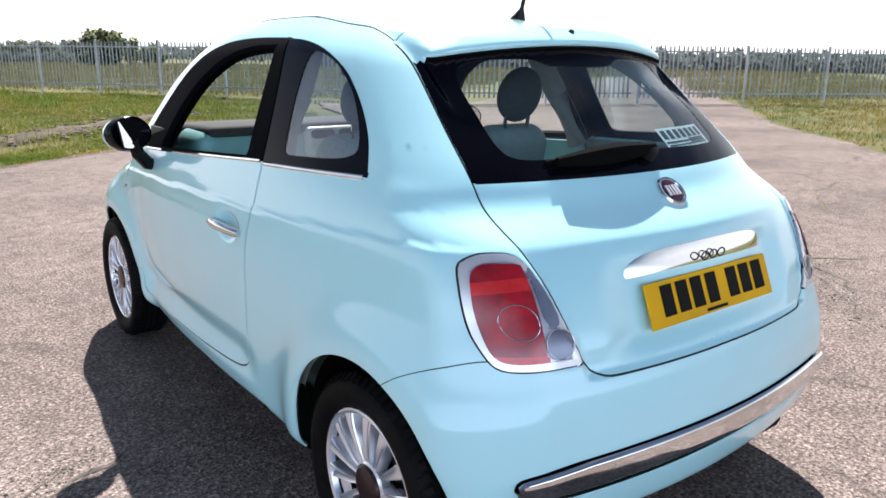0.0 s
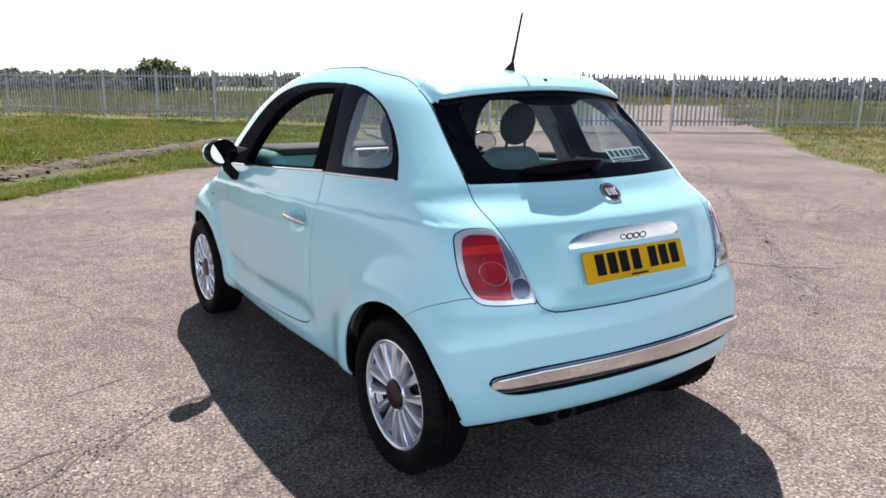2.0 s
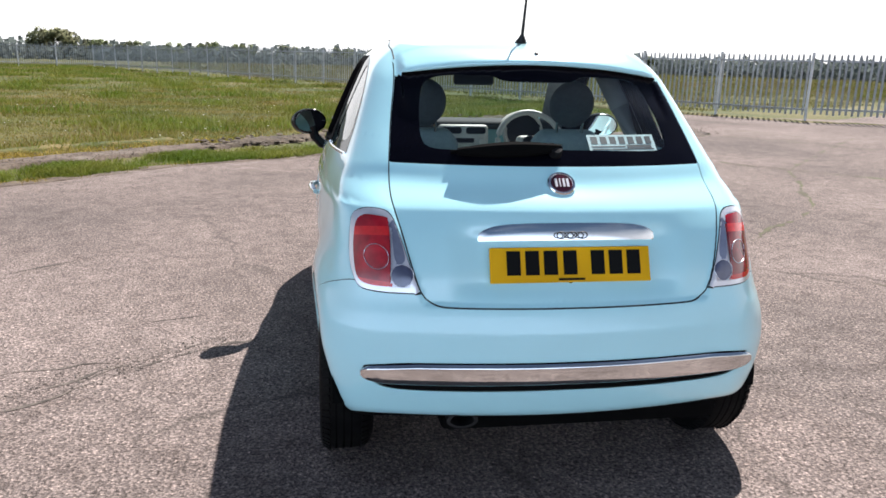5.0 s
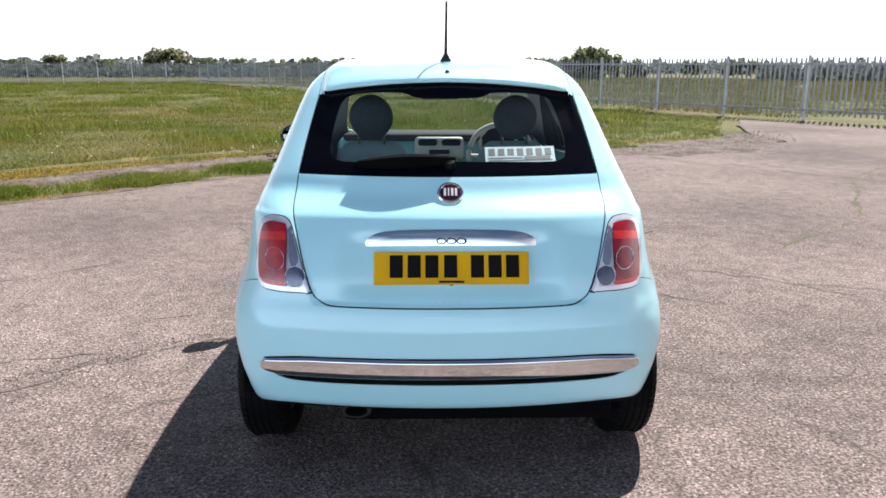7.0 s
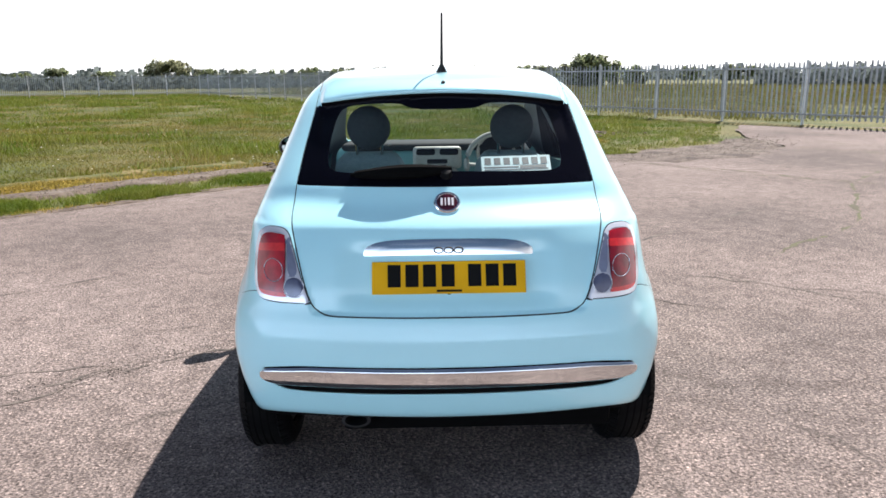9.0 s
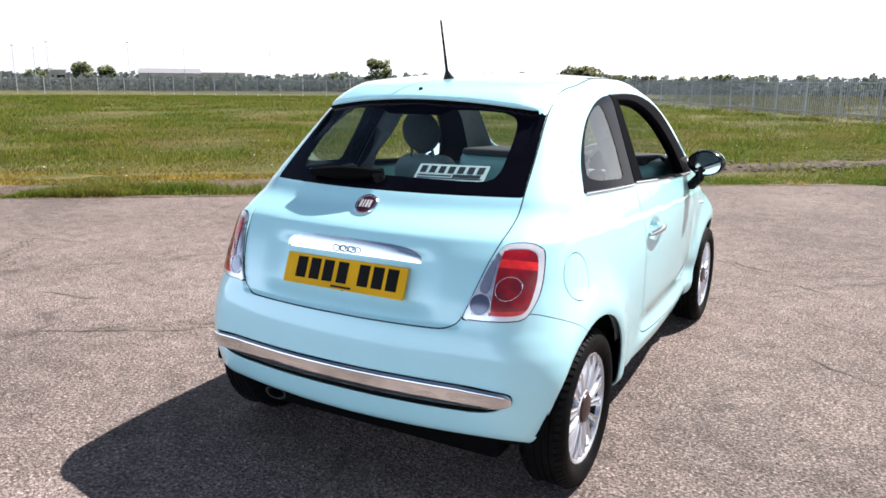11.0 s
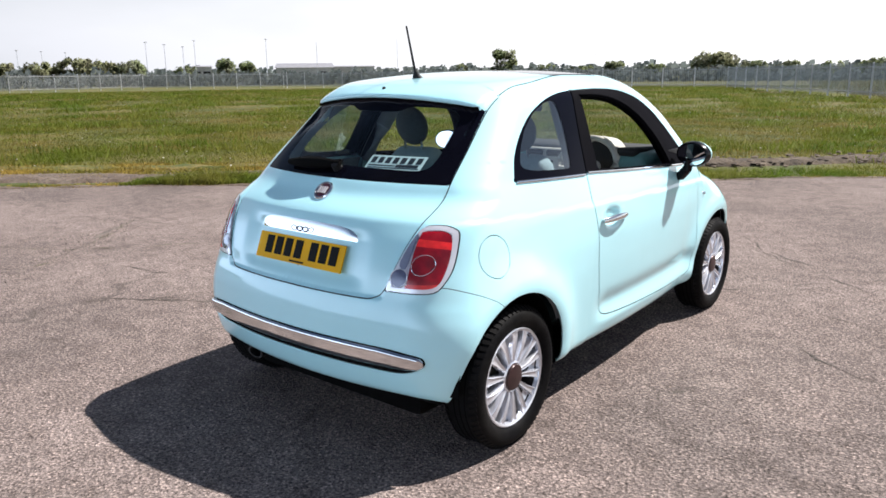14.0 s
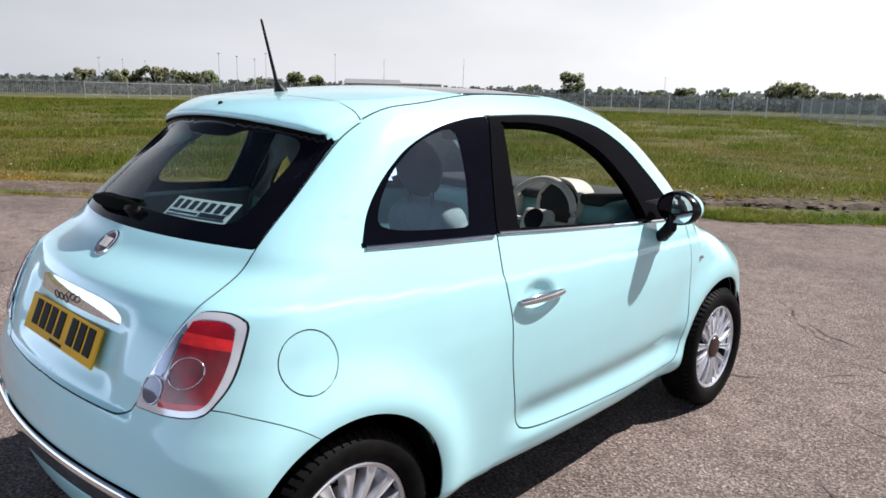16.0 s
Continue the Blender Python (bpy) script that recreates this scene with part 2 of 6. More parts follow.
def tube(bm, points, radius, seg=8, closed=False, squash=1.0):
    """A round bar along points; radius may be one number or one for each point."""
    pts = [Vector(p) for p in points]
    rad = list(radius) if isinstance(radius, (list, tuple)) else [radius] * len(pts)
    rings = []
    for i, p in enumerate(pts):
        a = pts[i - 1] if (i or closed) else p
        b = pts[(i + 1) % len(pts)] if (i < len(pts) - 1 or closed) else p
        d = (b - a).normalized()
        side = d.cross(Vector((0, 0, 1)) if abs(d.z) < 0.9 else Vector((0, 1, 0))).normalized()
        up = side.cross(d)
        rings.append([bm.verts.new(p + rad[i] * (math.cos(k * math.tau / seg) * side + squash * math.sin(k * math.tau / seg) * up)) for k in range(seg)])
    n = len(rings)
    for i in range(n if closed else n - 1):
        r, q = rings[i], rings[(i + 1) % n]
        for k in range(seg):
            bm.faces.new((r[k], r[(k + 1) % seg], q[(k + 1) % seg], q[k]))
    if not closed:
        bm.faces.new(rings[0][::-1])
        bm.faces.new(rings[-1])
    return bm


def lathe(bm, profile, m=Matrix(), seg=48, arc=math.tau):
    """Turn a profile of (radius, along) round the local x axis."""
    rings = []
    for k in range(seg):
        a = arc * k / seg
        rings.append([bm.verts.new(m @ Vector((h, r * math.cos(a), r * math.sin(a)))) for r, h in profile])
    for k in range(seg):
        p, q = rings[k], rings[(k + 1) % seg]
        for j in range(len(profile) - 1):
            bm.faces.new((p[j], p[j + 1], q[j + 1], q[j]))
    return bm


def hermite(xs, ys):
    """A smooth curve through points that never overshoots."""
    xs, ys = np.array(xs, float), np.array(ys, float)
    h, d = np.diff(xs), np.diff(ys) / np.diff(xs)
    m = np.zeros(len(xs))
    m[0], m[-1] = d[0], d[-1]
    for i in range(1, len(xs) - 1):
        if d[i - 1] * d[i] > 0:
            w1, w2 = 2 * h[i] + h[i - 1], h[i] + 2 * h[i - 1]
            m[i] = (w1 + w2) / (w1 / d[i - 1] + w2 / d[i])

    def f(x):
        x = np.asarray(x, float)
        c = np.clip(x, xs[0], xs[-1])
        i = np.clip(np.searchsorted(xs, c) - 1, 0, len(h) - 1)
        t = (c - xs[i]) / h[i]
        v = (1 + 2 * t) * (1 - t) ** 2 * ys[i] + t * (1 - t) ** 2 * h[i] * m[i] + t * t * (3 - 2 * t) * ys[i + 1] + t * t * (t - 1) * h[i] * m[i + 1]
        return v + np.where(x < xs[0], (x - xs[0]) * m[0], 0) + np.where(x > xs[-1], (x - xs[-1]) * m[-1], 0)
    return f


def ease(a, b, x):
    t = np.clip((x - a) / (b - a), 0, 1)
    return t * t * (3 - 2 * t)


def rounded(poly, times=3):
    """Cut the corners of a polygon again and again; a corner given twice stays sharper."""
    p = np.array(poly, float)
    for _ in range(times):
        q = np.roll(p, -1, 0)
        p = np.stack([0.78 * p + 0.22 * q, 0.22 * p + 0.78 * q], 1).reshape(-1, 2)
    return p


def sd(poly, u, v):
    """Signed distance to a polygon, below zero inside."""
    p = np.asarray(poly, float)
    q = np.roll(p, -1, 0)
    best = np.full(np.shape(u), 1e9)
    inside = np.zeros(np.shape(u), bool)
    for (ax, ay), (bx, by) in zip(p, q):
        ex, ey = bx - ax, by - ay
        t = np.clip(((u - ax) * ex + (v - ay) * ey) / (ex * ex + ey * ey + 1e-12), 0, 1)
        best = np.minimum(best, (u - ax - t * ex) ** 2 + (v - ay - t * ey) ** 2)
        cond = (ay > v) != (by > v)
        cross = (bx - ax) * (v - ay) / (by - ay if by != ay else 1e-12) + ax
        inside ^= cond & (u < cross)
    return np.where(inside, -1, 1) * np.sqrt(best)
# ---------- the car's outer form: x across, y ahead of the rear axle, z up ----------
SIDE_W = hermite([0.12, 0.18, 0.24, 0.30, 0.36, 0.45, 0.55, 0.65, 0.74, 0.82, 0.90, 0.97, 1.03, 1.08, 1.20, 1.32, 1.43, 1.50, 1.60],
                 [0.715, 0.738, 0.756, 0.767, 0.773, 0.781, 0.789, 0.795, 0.797, 0.793, 0.783, 0.766, 0.748, 0.729, 0.677, 0.622, 0.568, 0.532, 0.48])
TAPER = hermite([-0.6, -0.45, -0.3, -0.11, 0.12, 0.4, 0.7, 1.0, 1.4, 1.7, 1.87, 2.1, 2.3, 2.6, 2.9, 3.1],
                [0.19, 0.145, 0.105, 0.060, 0.038, 0.016, 0.005, 0.0, 0.006, 0.022, 0.036, 0.045, 0.045, 0.085, 0.17, 0.26])
TAIL = hermite([0.15, 0.20, 0.28, 0.34, 0.42, 0.50, 0.58, 0.64, 0.690, 0.76, 0.82, 0.88, 0.93, 0.951, 0.960, 1.023, 1.075, 1.20, 1.346, 1.353, 1.362, 1.392, 1.43, 1.50, 1.55],
               [-0.37, -0.42, -0.47, -0.498, -0.520, -0.528, -0.524, -0.511, -0.495, -0.477, -0.457, -0.434, -0.405, -0.390, -0.380, -0.292, -0.246, -0.104, 0.062, 0.052, 0.044, 0.078, 0.150, 0.32, 0.45])
BOW = hermite([0.2, 0.75, 0.9, 1.05, 1.36, 1.5], [0.20, 0.20, 0.25, 0.36, 0.36, 0.30])
TOP = hermite([-0.2, 0.05, 0.10, 0.20, 0.31, 0.50, 0.70, 0.90, 1.05, 1.18, 1.30, 1.50, 1.70, 1.90, 2.0, 2.1, 2.4, 2.7, 2.9, 3.0, 3.2],
              [1.36, 1.43, 1.441, 1.461, 1.476, 1.494, 1.505, 1.508, 1.508, 1.504, 1.496, 1.462, 1.385, 1.245, 1.140, 1.022, 0.912, 0.83, 0.73, 0.62, 0.3])
CROWN = hermite([0.0, 0.9, 1.3, 1.8, 2.3, 2.9], [0.10, 0.10, 0.11, 0.13, 0.18, 0.34])
NOSE = hermite([0.15, 0.25, 0.4, 0.55, 0.7, 0.85, 1.0], [2.90, 2.96, 3.005, 3.016, 2.98, 2.86, 2.6])


FRONT = 2.30


def slope(f, x):
    return (f(x + 0.004) - f(x - 0.004)) / 0.008


def rmax(a, b, r):
    return np.minimum(np.maximum(a, b), -r) + np.sqrt(np.maximum(a + r, 0) ** 2 + np.maximum(b + r, 0) ** 2)


def half_width(y, z):
    """Half the car's width before the corners are rounded."""
    t = TAPER(y) * np.where(y < 0.6, 0.36 + 0.64 * ease(0.48, 0.92, z), 1.0)
    t = t * (1 + 0.32 * ease(0.95, 1.10, z))
    w = SIDE_W(z) - t
    for c in (0.0, FRONT):
        r = np.hypot(y - c, z - 0.30)
        w = w + 0.028 * np.exp(-((r - 0.37) / 0.085) ** 2) * ease(0.16, 0.30, z)
    doorspan = ease(0.62, 0.80, y) * ease(2.02, 1.86, y)
    w = w - 0.016 * np.exp(-((z - 0.415) / 0.050) ** 2) * doorspan + 0.006 * np.exp(-((z - 0.325) / 0.03) ** 2) * doorspan
    crease = 0.920 - 0.038 * (y - 0.63)
    cup = ((y - 0.775) / 0.075) ** 2 + ((z - 0.838) / 0.042) ** 2
    w = w - 0.020 * np.exp(-cup ** 2)
    return w + 0.0062 * ease(0.009, -0.009, z - crease) * ease(-0.35, -0.1, y)


def body(p):
    """Below zero inside the car's outer form."""
    x, y, z = np.abs(p[..., 0]), p[..., 1], p[..., 2]
    gs = (x - half_width(y, z)) / np.sqrt(1 + slope(SIDE_W, z) ** 2)
    recess = 0.020 * ease(0.40, 0.285, x) * ease(0.685, 0.745, z) * ease(0.925, 0.865, z)
    zz = z - 0.042 * np.maximum(1 - (x / 0.5) ** 2, 0) * ease(1.15, 1.34, z)
    smooth = np.where(zz > 1.20, -0.104 + (zz - 1.20) * 1.137, TAIL(zz))
    rim = 0.468 + 0.33 * (z - 0.70)
    inset = 0.010 * ease(rim + 0.012, rim - 0.012, x) * ease(0.670, 0.688, z) * ease(1.0, 0.9, z)
    tail = smooth + (TAIL(zz) - smooth) * ease(0.496, 0.468, x) + inset + BOW(z) * x * x + recess
    gr = (tail - y) / np.sqrt(1 + np.where(zz > 1.15, 1.13, np.minimum(np.abs(slope(TAIL, zz)), 1.2)) ** 2)
    gt = (z - TOP(y) + CROWN(y) * x * x) / np.sqrt(1 + np.minimum(np.abs(slope(TOP, y)), 2.0) ** 2)
    gf = y - NOSE(z) + 0.30 * x * x
    low = 0.235 + 0.042 * ease(-0.25, -0.42, y)
    gb = low - z
    g = rmax(gs, gr, 0.09 + 0.06 * ease(1.0, 0.75, z))
    g = rmax(g, gf, 0.22)
    g = rmax(g, gt, 0.022 + 0.075 * ease(0.36, 0.52, x) + 0.012 * ease(0.6, 1.2, y))
    return rmax(g, gb, 0.05)


def body_normal(p):
    e = 0.0015
    g = np.stack([body(p + e * a) - body(p - e * a) for a in np.eye(3)], -1)
    return g / np.linalg.norm(g, axis=-1, keepdims=True)


def shoot(o, d, far=2.6):
    """Where rays from inside leave the form."""
    lo, hi = np.zeros(len(o)), np.full(len(o), far)
    for _ in range(26):
        mid = (lo + hi) / 2
        inside = body(o + d * mid[:, None]) < 0
        lo, hi = np.where(inside, mid, lo), np.where(inside, hi, mid)
    return o + d * lo[:, None]
# ---------- the car's panels, cut out of that form ----------
def half_shell():
    """Quads over the right half of the form, from the tail's middle to the nose."""
    phi = np.linspace(0, math.pi, 181)
    rows = []
    for a in np.linspace(0.012, math.pi / 2, 96)[:-1]:
        rows.append((np.tile((0, 0.45, 0.75), (len(phi), 1)), np.stack([np.sin(phi) * math.sin(a), np.full(len(phi), -math.cos(a)), np.cos(phi) * math.sin(a)], -1)))
    for y in np.linspace(0.45, 2.45, 100):
        zc = 0.75 - 0.25 * float(ease(1.6, 2.4, y))
        rows.append((np.tile((0, y, zc), (len(phi), 1)), np.stack([np.sin(phi), np.zeros(len(phi)), np.cos(phi)], -1)))
    for a in np.linspace(math.pi / 2, 0.012, 40)[1:]:
        rows.append((np.tile((0, 2.45, 0.5), (len(phi), 1)), np.stack([np.sin(phi) * math.sin(a), np.full(len(phi), math.cos(a)), np.cos(phi) * math.sin(a)], -1)))
    v = shoot(np.concatenate([o for o, d in rows]), np.concatenate([d for o, d in rows]))
    n, k = len(rows), len(phi)
    v[np.arange(n) * k, 0] = 0
    v[np.arange(n) * k + k - 1, 0] = 0
    f = [(i * k + j, i * k + j + 1, (i + 1) * k + j + 1, (i + 1) * k + j) for i in range(n - 1) for j in range(k - 1)]
    f.append(tuple(range(k)))
    f.append(tuple((n - 1) * k + j for j in range(k))[::-1])
    return v, f


class Panels:
    """The shell's faces, each with the name of its panel."""

    def __init__(self, v, f):
        self.v, self.f, self.tag = v, f, ["body"] * len(f)

    def cut(self, fn, only=None, snap=None):
        d = fn(self.v)
        d = np.where(np.abs(d) < 1e-6, 1e-6, d)
        extra, made, faces, tags = [], {}, [], []

        def mid(a, b):
            key = (a, b) if a < b else (b, a)
            if key not in made:
                t = d[a] / (d[a] - d[b])
                made[key] = len(self.v) + len(extra)
                extra.append(self.v[a] + t * (self.v[b] - self.v[a]))
            return made[key]
        up = (d > 0).tolist()
        for f, tag in zip(self.f, self.tag):
            s = [up[i] for i in f]
            if (only and tag not in only) or all(s) or not any(s):
                faces.append(f)
                tags.append(tag)
                continue
            for side in (True, False):
                poly = []
                for k, i in enumerate(f):
                    j = f[(k + 1) % len(f)]
                    if s[k] == side:
                        poly.append(i)
                    if s[k] != s[(k + 1) % len(f)]:
                        poly.append(mid(i, j))
                if len(poly) > 2:
                    faces.append(tuple(poly))
                    tags.append(tag)
        if extra:
            extra = np.array(extra)
            self.v = np.concatenate([self.v, snap(extra) if snap else extra])
        self.f, self.tag = faces, tags

    def name(self, fn, to, only=("body",), gap=0.0, seam="seam", split=True):
        """Cut a panel out and name it; a gap leaves a seam round it."""
        if gap:
            self.cut(lambda p: fn(p) - gap / 2, only)
            self.cut(lambda p: fn(p) + gap / 2, only)
        elif split:
            self.cut(fn, only)
        mine = [i for i, tag in enumerate(self.tag) if tag in only]
        count = np.array([len(self.f[i]) for i in mine])
        flat = self.v[np.array([j for i in mine for j in self.f[i]])]
        mids = np.add.reduceat(flat, np.concatenate([[0], np.cumsum(count)[:-1]])) / count[:, None]
        for i, d in zip(mine, fn(mids).tolist()):
            if d < -gap / 2:
                self.tag[i] = to
            elif gap and d < gap / 2:
                self.tag[i] = seam


def in_side(poly, ok=None):
    return lambda p: np.maximum(sd(poly, p[:, 1], p[:, 2]), 0.45 - p[:, 0])


def in_rear(poly, ahead=0.3):
    return lambda p: np.maximum(sd(poly, p[:, 0], p[:, 2]), p[:, 1] - ahead)


def in_top(poly, above=0.6):
    return lambda p: np.maximum(sd(poly, p[:, 0], p[:, 1]), above - p[:, 2])


QUARTER = rounded([(0.108, 1.072), (0.108, 1.072), (0.150, 1.16), (0.232, 1.245), (0.345, 1.325), (0.49, 1.380), (0.63, 1.407), (0.77, 1.414), (0.77, 1.414), (0.69, 1.24), (0.64, 1.052), (0.64, 1.052)])
QUARTER_CLEAR = rounded([(0.165, 1.105), (0.20, 1.18), (0.275, 1.265), (0.385, 1.335), (0.50, 1.372), (0.575, 1.378), (0.560, 1.24), (0.515, 1.095), (0.50, 1.085)])
DOOR_WINDOW = rounded([(0.59, 1.057), (0.59, 1.057), (0.640, 1.24), (0.70, 1.46), (0.70, 1.46), (0.95, 1.46), (1.15, 1.46), (1.30, 1.45), (1.45, 1.40), (1.60, 1.30), (1.74, 1.17), (1.86, 1.04), (1.80, 0.983), (1.80, 0.983)])
DOOR_OPEN = rounded([(0.725, 1.062), (0.725, 1.062), (0.755, 1.20), (0.800, 1.392), (0.800, 1.392), (0.95, 1.391), (1.09, 1.375), (1.23, 1.335), (1.36, 1.268), (1.47, 1.160), (1.54, 1.040), (1.55, 1.008), (1.55, 1.008)])
DOOR = rounded([(0.743, 1.413), (0.743, 1.413), (0.675, 1.25), (0.616, 1.06), (0.610, 0.93), (0.626, 0.84), (0.640, 0.78), (0.648, 0.64), (0.690, 0.46), (0.722, 0.375), (0.80, 0.352), (1.06, 0.338), (1.46, 0.322), (1.82, 0.312), (1.90, 0.35), (1.95, 0.50), (1.965, 0.70), (1.95, 0.85), (1.91, 0.965), (1.86, 0.988), (1.80, 1.062), (1.70, 1.158), (1.56, 1.282), (1.40, 1.368), (1.25, 1.402), (1.12, 1.413), (0.95, 1.417)], 2)
REAR_GLASS = rounded([(-0.2, 1.076), (0.30, 1.075), (0.546, 1.074), (0.546, 1.074), (0.5298, 1.2), (0.502, 1.349), (0.495, 1.42), (0.495, 1.42), (-0.2, 1.42)])
REAR_CLEAR = rounded([(-0.2, 1.128), (0.25, 1.122), (0.40, 1.118), (0.438, 1.140), (0.436, 1.23), (0.412, 1.330), (0.37, 1.350), (0.30, 1.358), (0.17, 1.362), (0.135, 1.346), (0.10, 1.341), (-0.2, 1.341)])
TAILGATE = rounded([(-0.3, 0.672), (0.36, 0.672), (0.425, 0.675), (0.468, 0.702), (0.500, 0.80), (0.523, 0.885), (0.545, 0.955), (0.552, 0.99), (0.548, 1.08), (0.532, 1.2), (0.505, 1.349), (0.503, 1.40), (0.50, 1.60), (-0.3, 1.60)], 2)
LAMP = rounded([(0.472, 0.712), (0.472, 0.712), (0.56, 0.712), (0.650, 0.712), (0.668, 0.728), (0.684, 0.78), (0.684, 0.85), (0.676, 0.915), (0.665, 0.933), (0.628, 0.950), (0.556, 0.947), (0.528, 0.872), (0.500, 0.785)])
RED = rounded([(0.563, 0.730), (0.563, 0.730), (0.640, 0.728), (0.663, 0.745), (0.669, 0.80), (0.669, 0.851), (0.660, 0.909), (0.634, 0.930), (0.565, 0.926), (0.565, 0.926), (0.560, 0.85)])
DUSK = rounded([(0.512, 0.800), (0.548, 0.797), (0.553, 0.85), (0.556, 0.915), (0.548, 0.915), (0.528, 0.862)])
STRIP_GROOVE = rounded([(-0.3, 0.508), (0.48, 0.504), (0.60, 0.493), (0.652, 0.482), (0.656, 0.450), (0.61, 0.417), (0.546, 0.401), (0.40, 0.400), (-0.3, 0.405)], 2)
SEAM_Z = hermite([-0.6, -0.40, -0.35, -0.27, -0.17, -0.12, 0.05], [0.735, 0.735, 0.733, 0.708, 0.663, 0.629, 0.50])
HOOD = rounded([(-0.3, 2.14), (0.54, 2.09), (0.61, 2.16), (0.60, 2.50), (0.54, 2.78), (0.40, 2.90), (-0.3, 2.95)])
SCREEN = rounded([(-0.3, 1.235), (0.43, 1.225), (0.465, 1.255), (0.605, 1.97), (0.56, 2.05), (-0.3, 2.11)])
ROOF_GLASS = rounded([(-0.3, 0.720), (0.45, 0.705), (0.468, 0.72), (0.462, 1.15), (0.43, 1.18), (-0.3, 1.195)])


def lip_height(p):
    """Height below the spoiler lip, which arches over the rear window."""
    return p[:, 2] - 0.042 * np.maximum(1 - (p[:, 0] / 0.5) ** 2, 0) * ease(1.15, 1.34, p[:, 2])


def on_lip(v, level):
    """Put points exactly on the tail at a level under the lip."""
    x = np.minimum(v[:, 0], 0.499)
    z = level + 0.042 * np.maximum(1 - (x / 0.5) ** 2, 0)
    q = shoot(np.stack([x, np.full(len(x), 0.34), z], -1), np.tile((0, -1.0, 0), (len(x), 1)))
    hit = (np.abs(lip_height(v) - level) < 0.004) & (v[:, 0] < 0.4805)
    return np.where(hit[:, None], q, v)


def wheel_gap(p):
    r = np.minimum(np.hypot(p[:, 1], p[:, 2] - 0.312), np.hypot(p[:, 1] - FRONT, p[:, 2] - 0.312))
    return np.maximum(r - 0.336, 0.50 - p[:, 0])


def round_patch(y, z, r):
    return lambda p: np.maximum(np.hypot(p[:, 1] - y, p[:, 2] - z) - r, 0.45 - p[:, 0])


def lamp_patch(x, z, r):
    return lambda p: np.maximum(np.hypot(p[:, 0] - x, p[:, 2] - z) - r, p[:, 1])


shell = Panels(*half_shell())
shell.name(lambda p: p[:, 2] - 0.256 - 0.047 * ease(-0.25, -0.42, p[:, 1]), "underside")
shell.name(wheel_gap, "arch", ("body", "underside"))
shell.name(in_rear(LAMP, -0.1), "lamp", gap=0.004)
shell.name(in_rear(RED, -0.1), "red", ("lamp",))
shell.name(lambda p: np.abs(p[:, 2] - 0.886 + 0.9 * (p[:, 0] - 0.60) ** 2 + 0.10 * (p[:, 0] - 0.60)) - 0.0125, "red_band", ("red",))
shell.name(lambda p: np.maximum(p[:, 2] - 0.744, p[:, 1]), "red_foot", ("red",))
shell.name(lamp_patch(0.527, 0.763, 0.032), "reverse", ("lamp",))
shell.name(in_rear(DUSK, -0.1), "dusk", ("lamp",))
shell.name(lambda p: -sd(LAMP, p[:, 0], p[:, 2]) - 0.017, "lamp_rim", ("lamp",))
for level in (1.349, 1.355, 1.362, 1.372, 1.385):
    shell.cut(lambda p: np.maximum(np.maximum(lip_height(p) - level, p[:, 1] - 0.30), p[:, 0] - 0.480), ("body",), lambda v: on_lip(v, level))
for level in (0.676, 0.684, 0.950, 0.958):
    shell.cut(lambda p: np.maximum(p[:, 2] - level, p[:, 1] + 0.20), ("body",))
shell.cut(in_rear(REAR_GLASS), ("body",))
shell.name(lambda p: np.maximum(in_rear(REAR_GLASS)(p), lip_height(p) - 1.3495), "frit", split=False)
shell.name(in_rear(REAR_CLEAR), "rear_pane", ("frit",))
shell.name(lambda p: np.maximum(sd(TAILGATE, p[:, 0], p[:, 2]), p[:, 1] - 0.236 - 0.085 * p[:, 0] ** 2), "tailgate", gap=0.0045)
shell.name(lambda p: np.maximum(p[:, 2] - SEAM_Z(p[:, 1]), p[:, 1] - 0.15), "bumper", gap=0.0030)
shell.name(in_rear(STRIP_GROOVE, 0), "groove", ("bumper",))
shell.name(in_side(DOOR), "door", gap=0.0060)
shell.name(in_side(DOOR_WINDOW), "door_frame", ("door",))
shell.name(in_side(DOOR_OPEN), "open", ("door_frame",))
shell.name(in_side(QUARTER), "quarter_frame")
shell.name(in_side(QUARTER_CLEAR), "quarter_pane", ("quarter_frame",))
shell.name(round_patch(-0.113, 0.816, 0.081), "fuel", gap=0.0035, seam="fuel_seam")
shell.name(lambda p: np.maximum(np.hypot(p[:, 0] - 0.555, (p[:, 2] - 0.690) * 0.9) - 0.095, 2.5 - p[:, 1]), "headlamp", gap=0.004)
shell.name(in_top(SCREEN, 0.9), "screen")
shell.name(in_top(HOOD), "bonnet", gap=0.004)
shell.name(in_top(ROOF_GLASS, 1.3), "roof_glass", gap=0.006)
SV = shell.v
SN = body_normal(SV)
BY_TAG = {}
for face_, tag_ in zip(shell.f, shell.tag):
    BY_TAG.setdefault(tag_, []).append(face_)


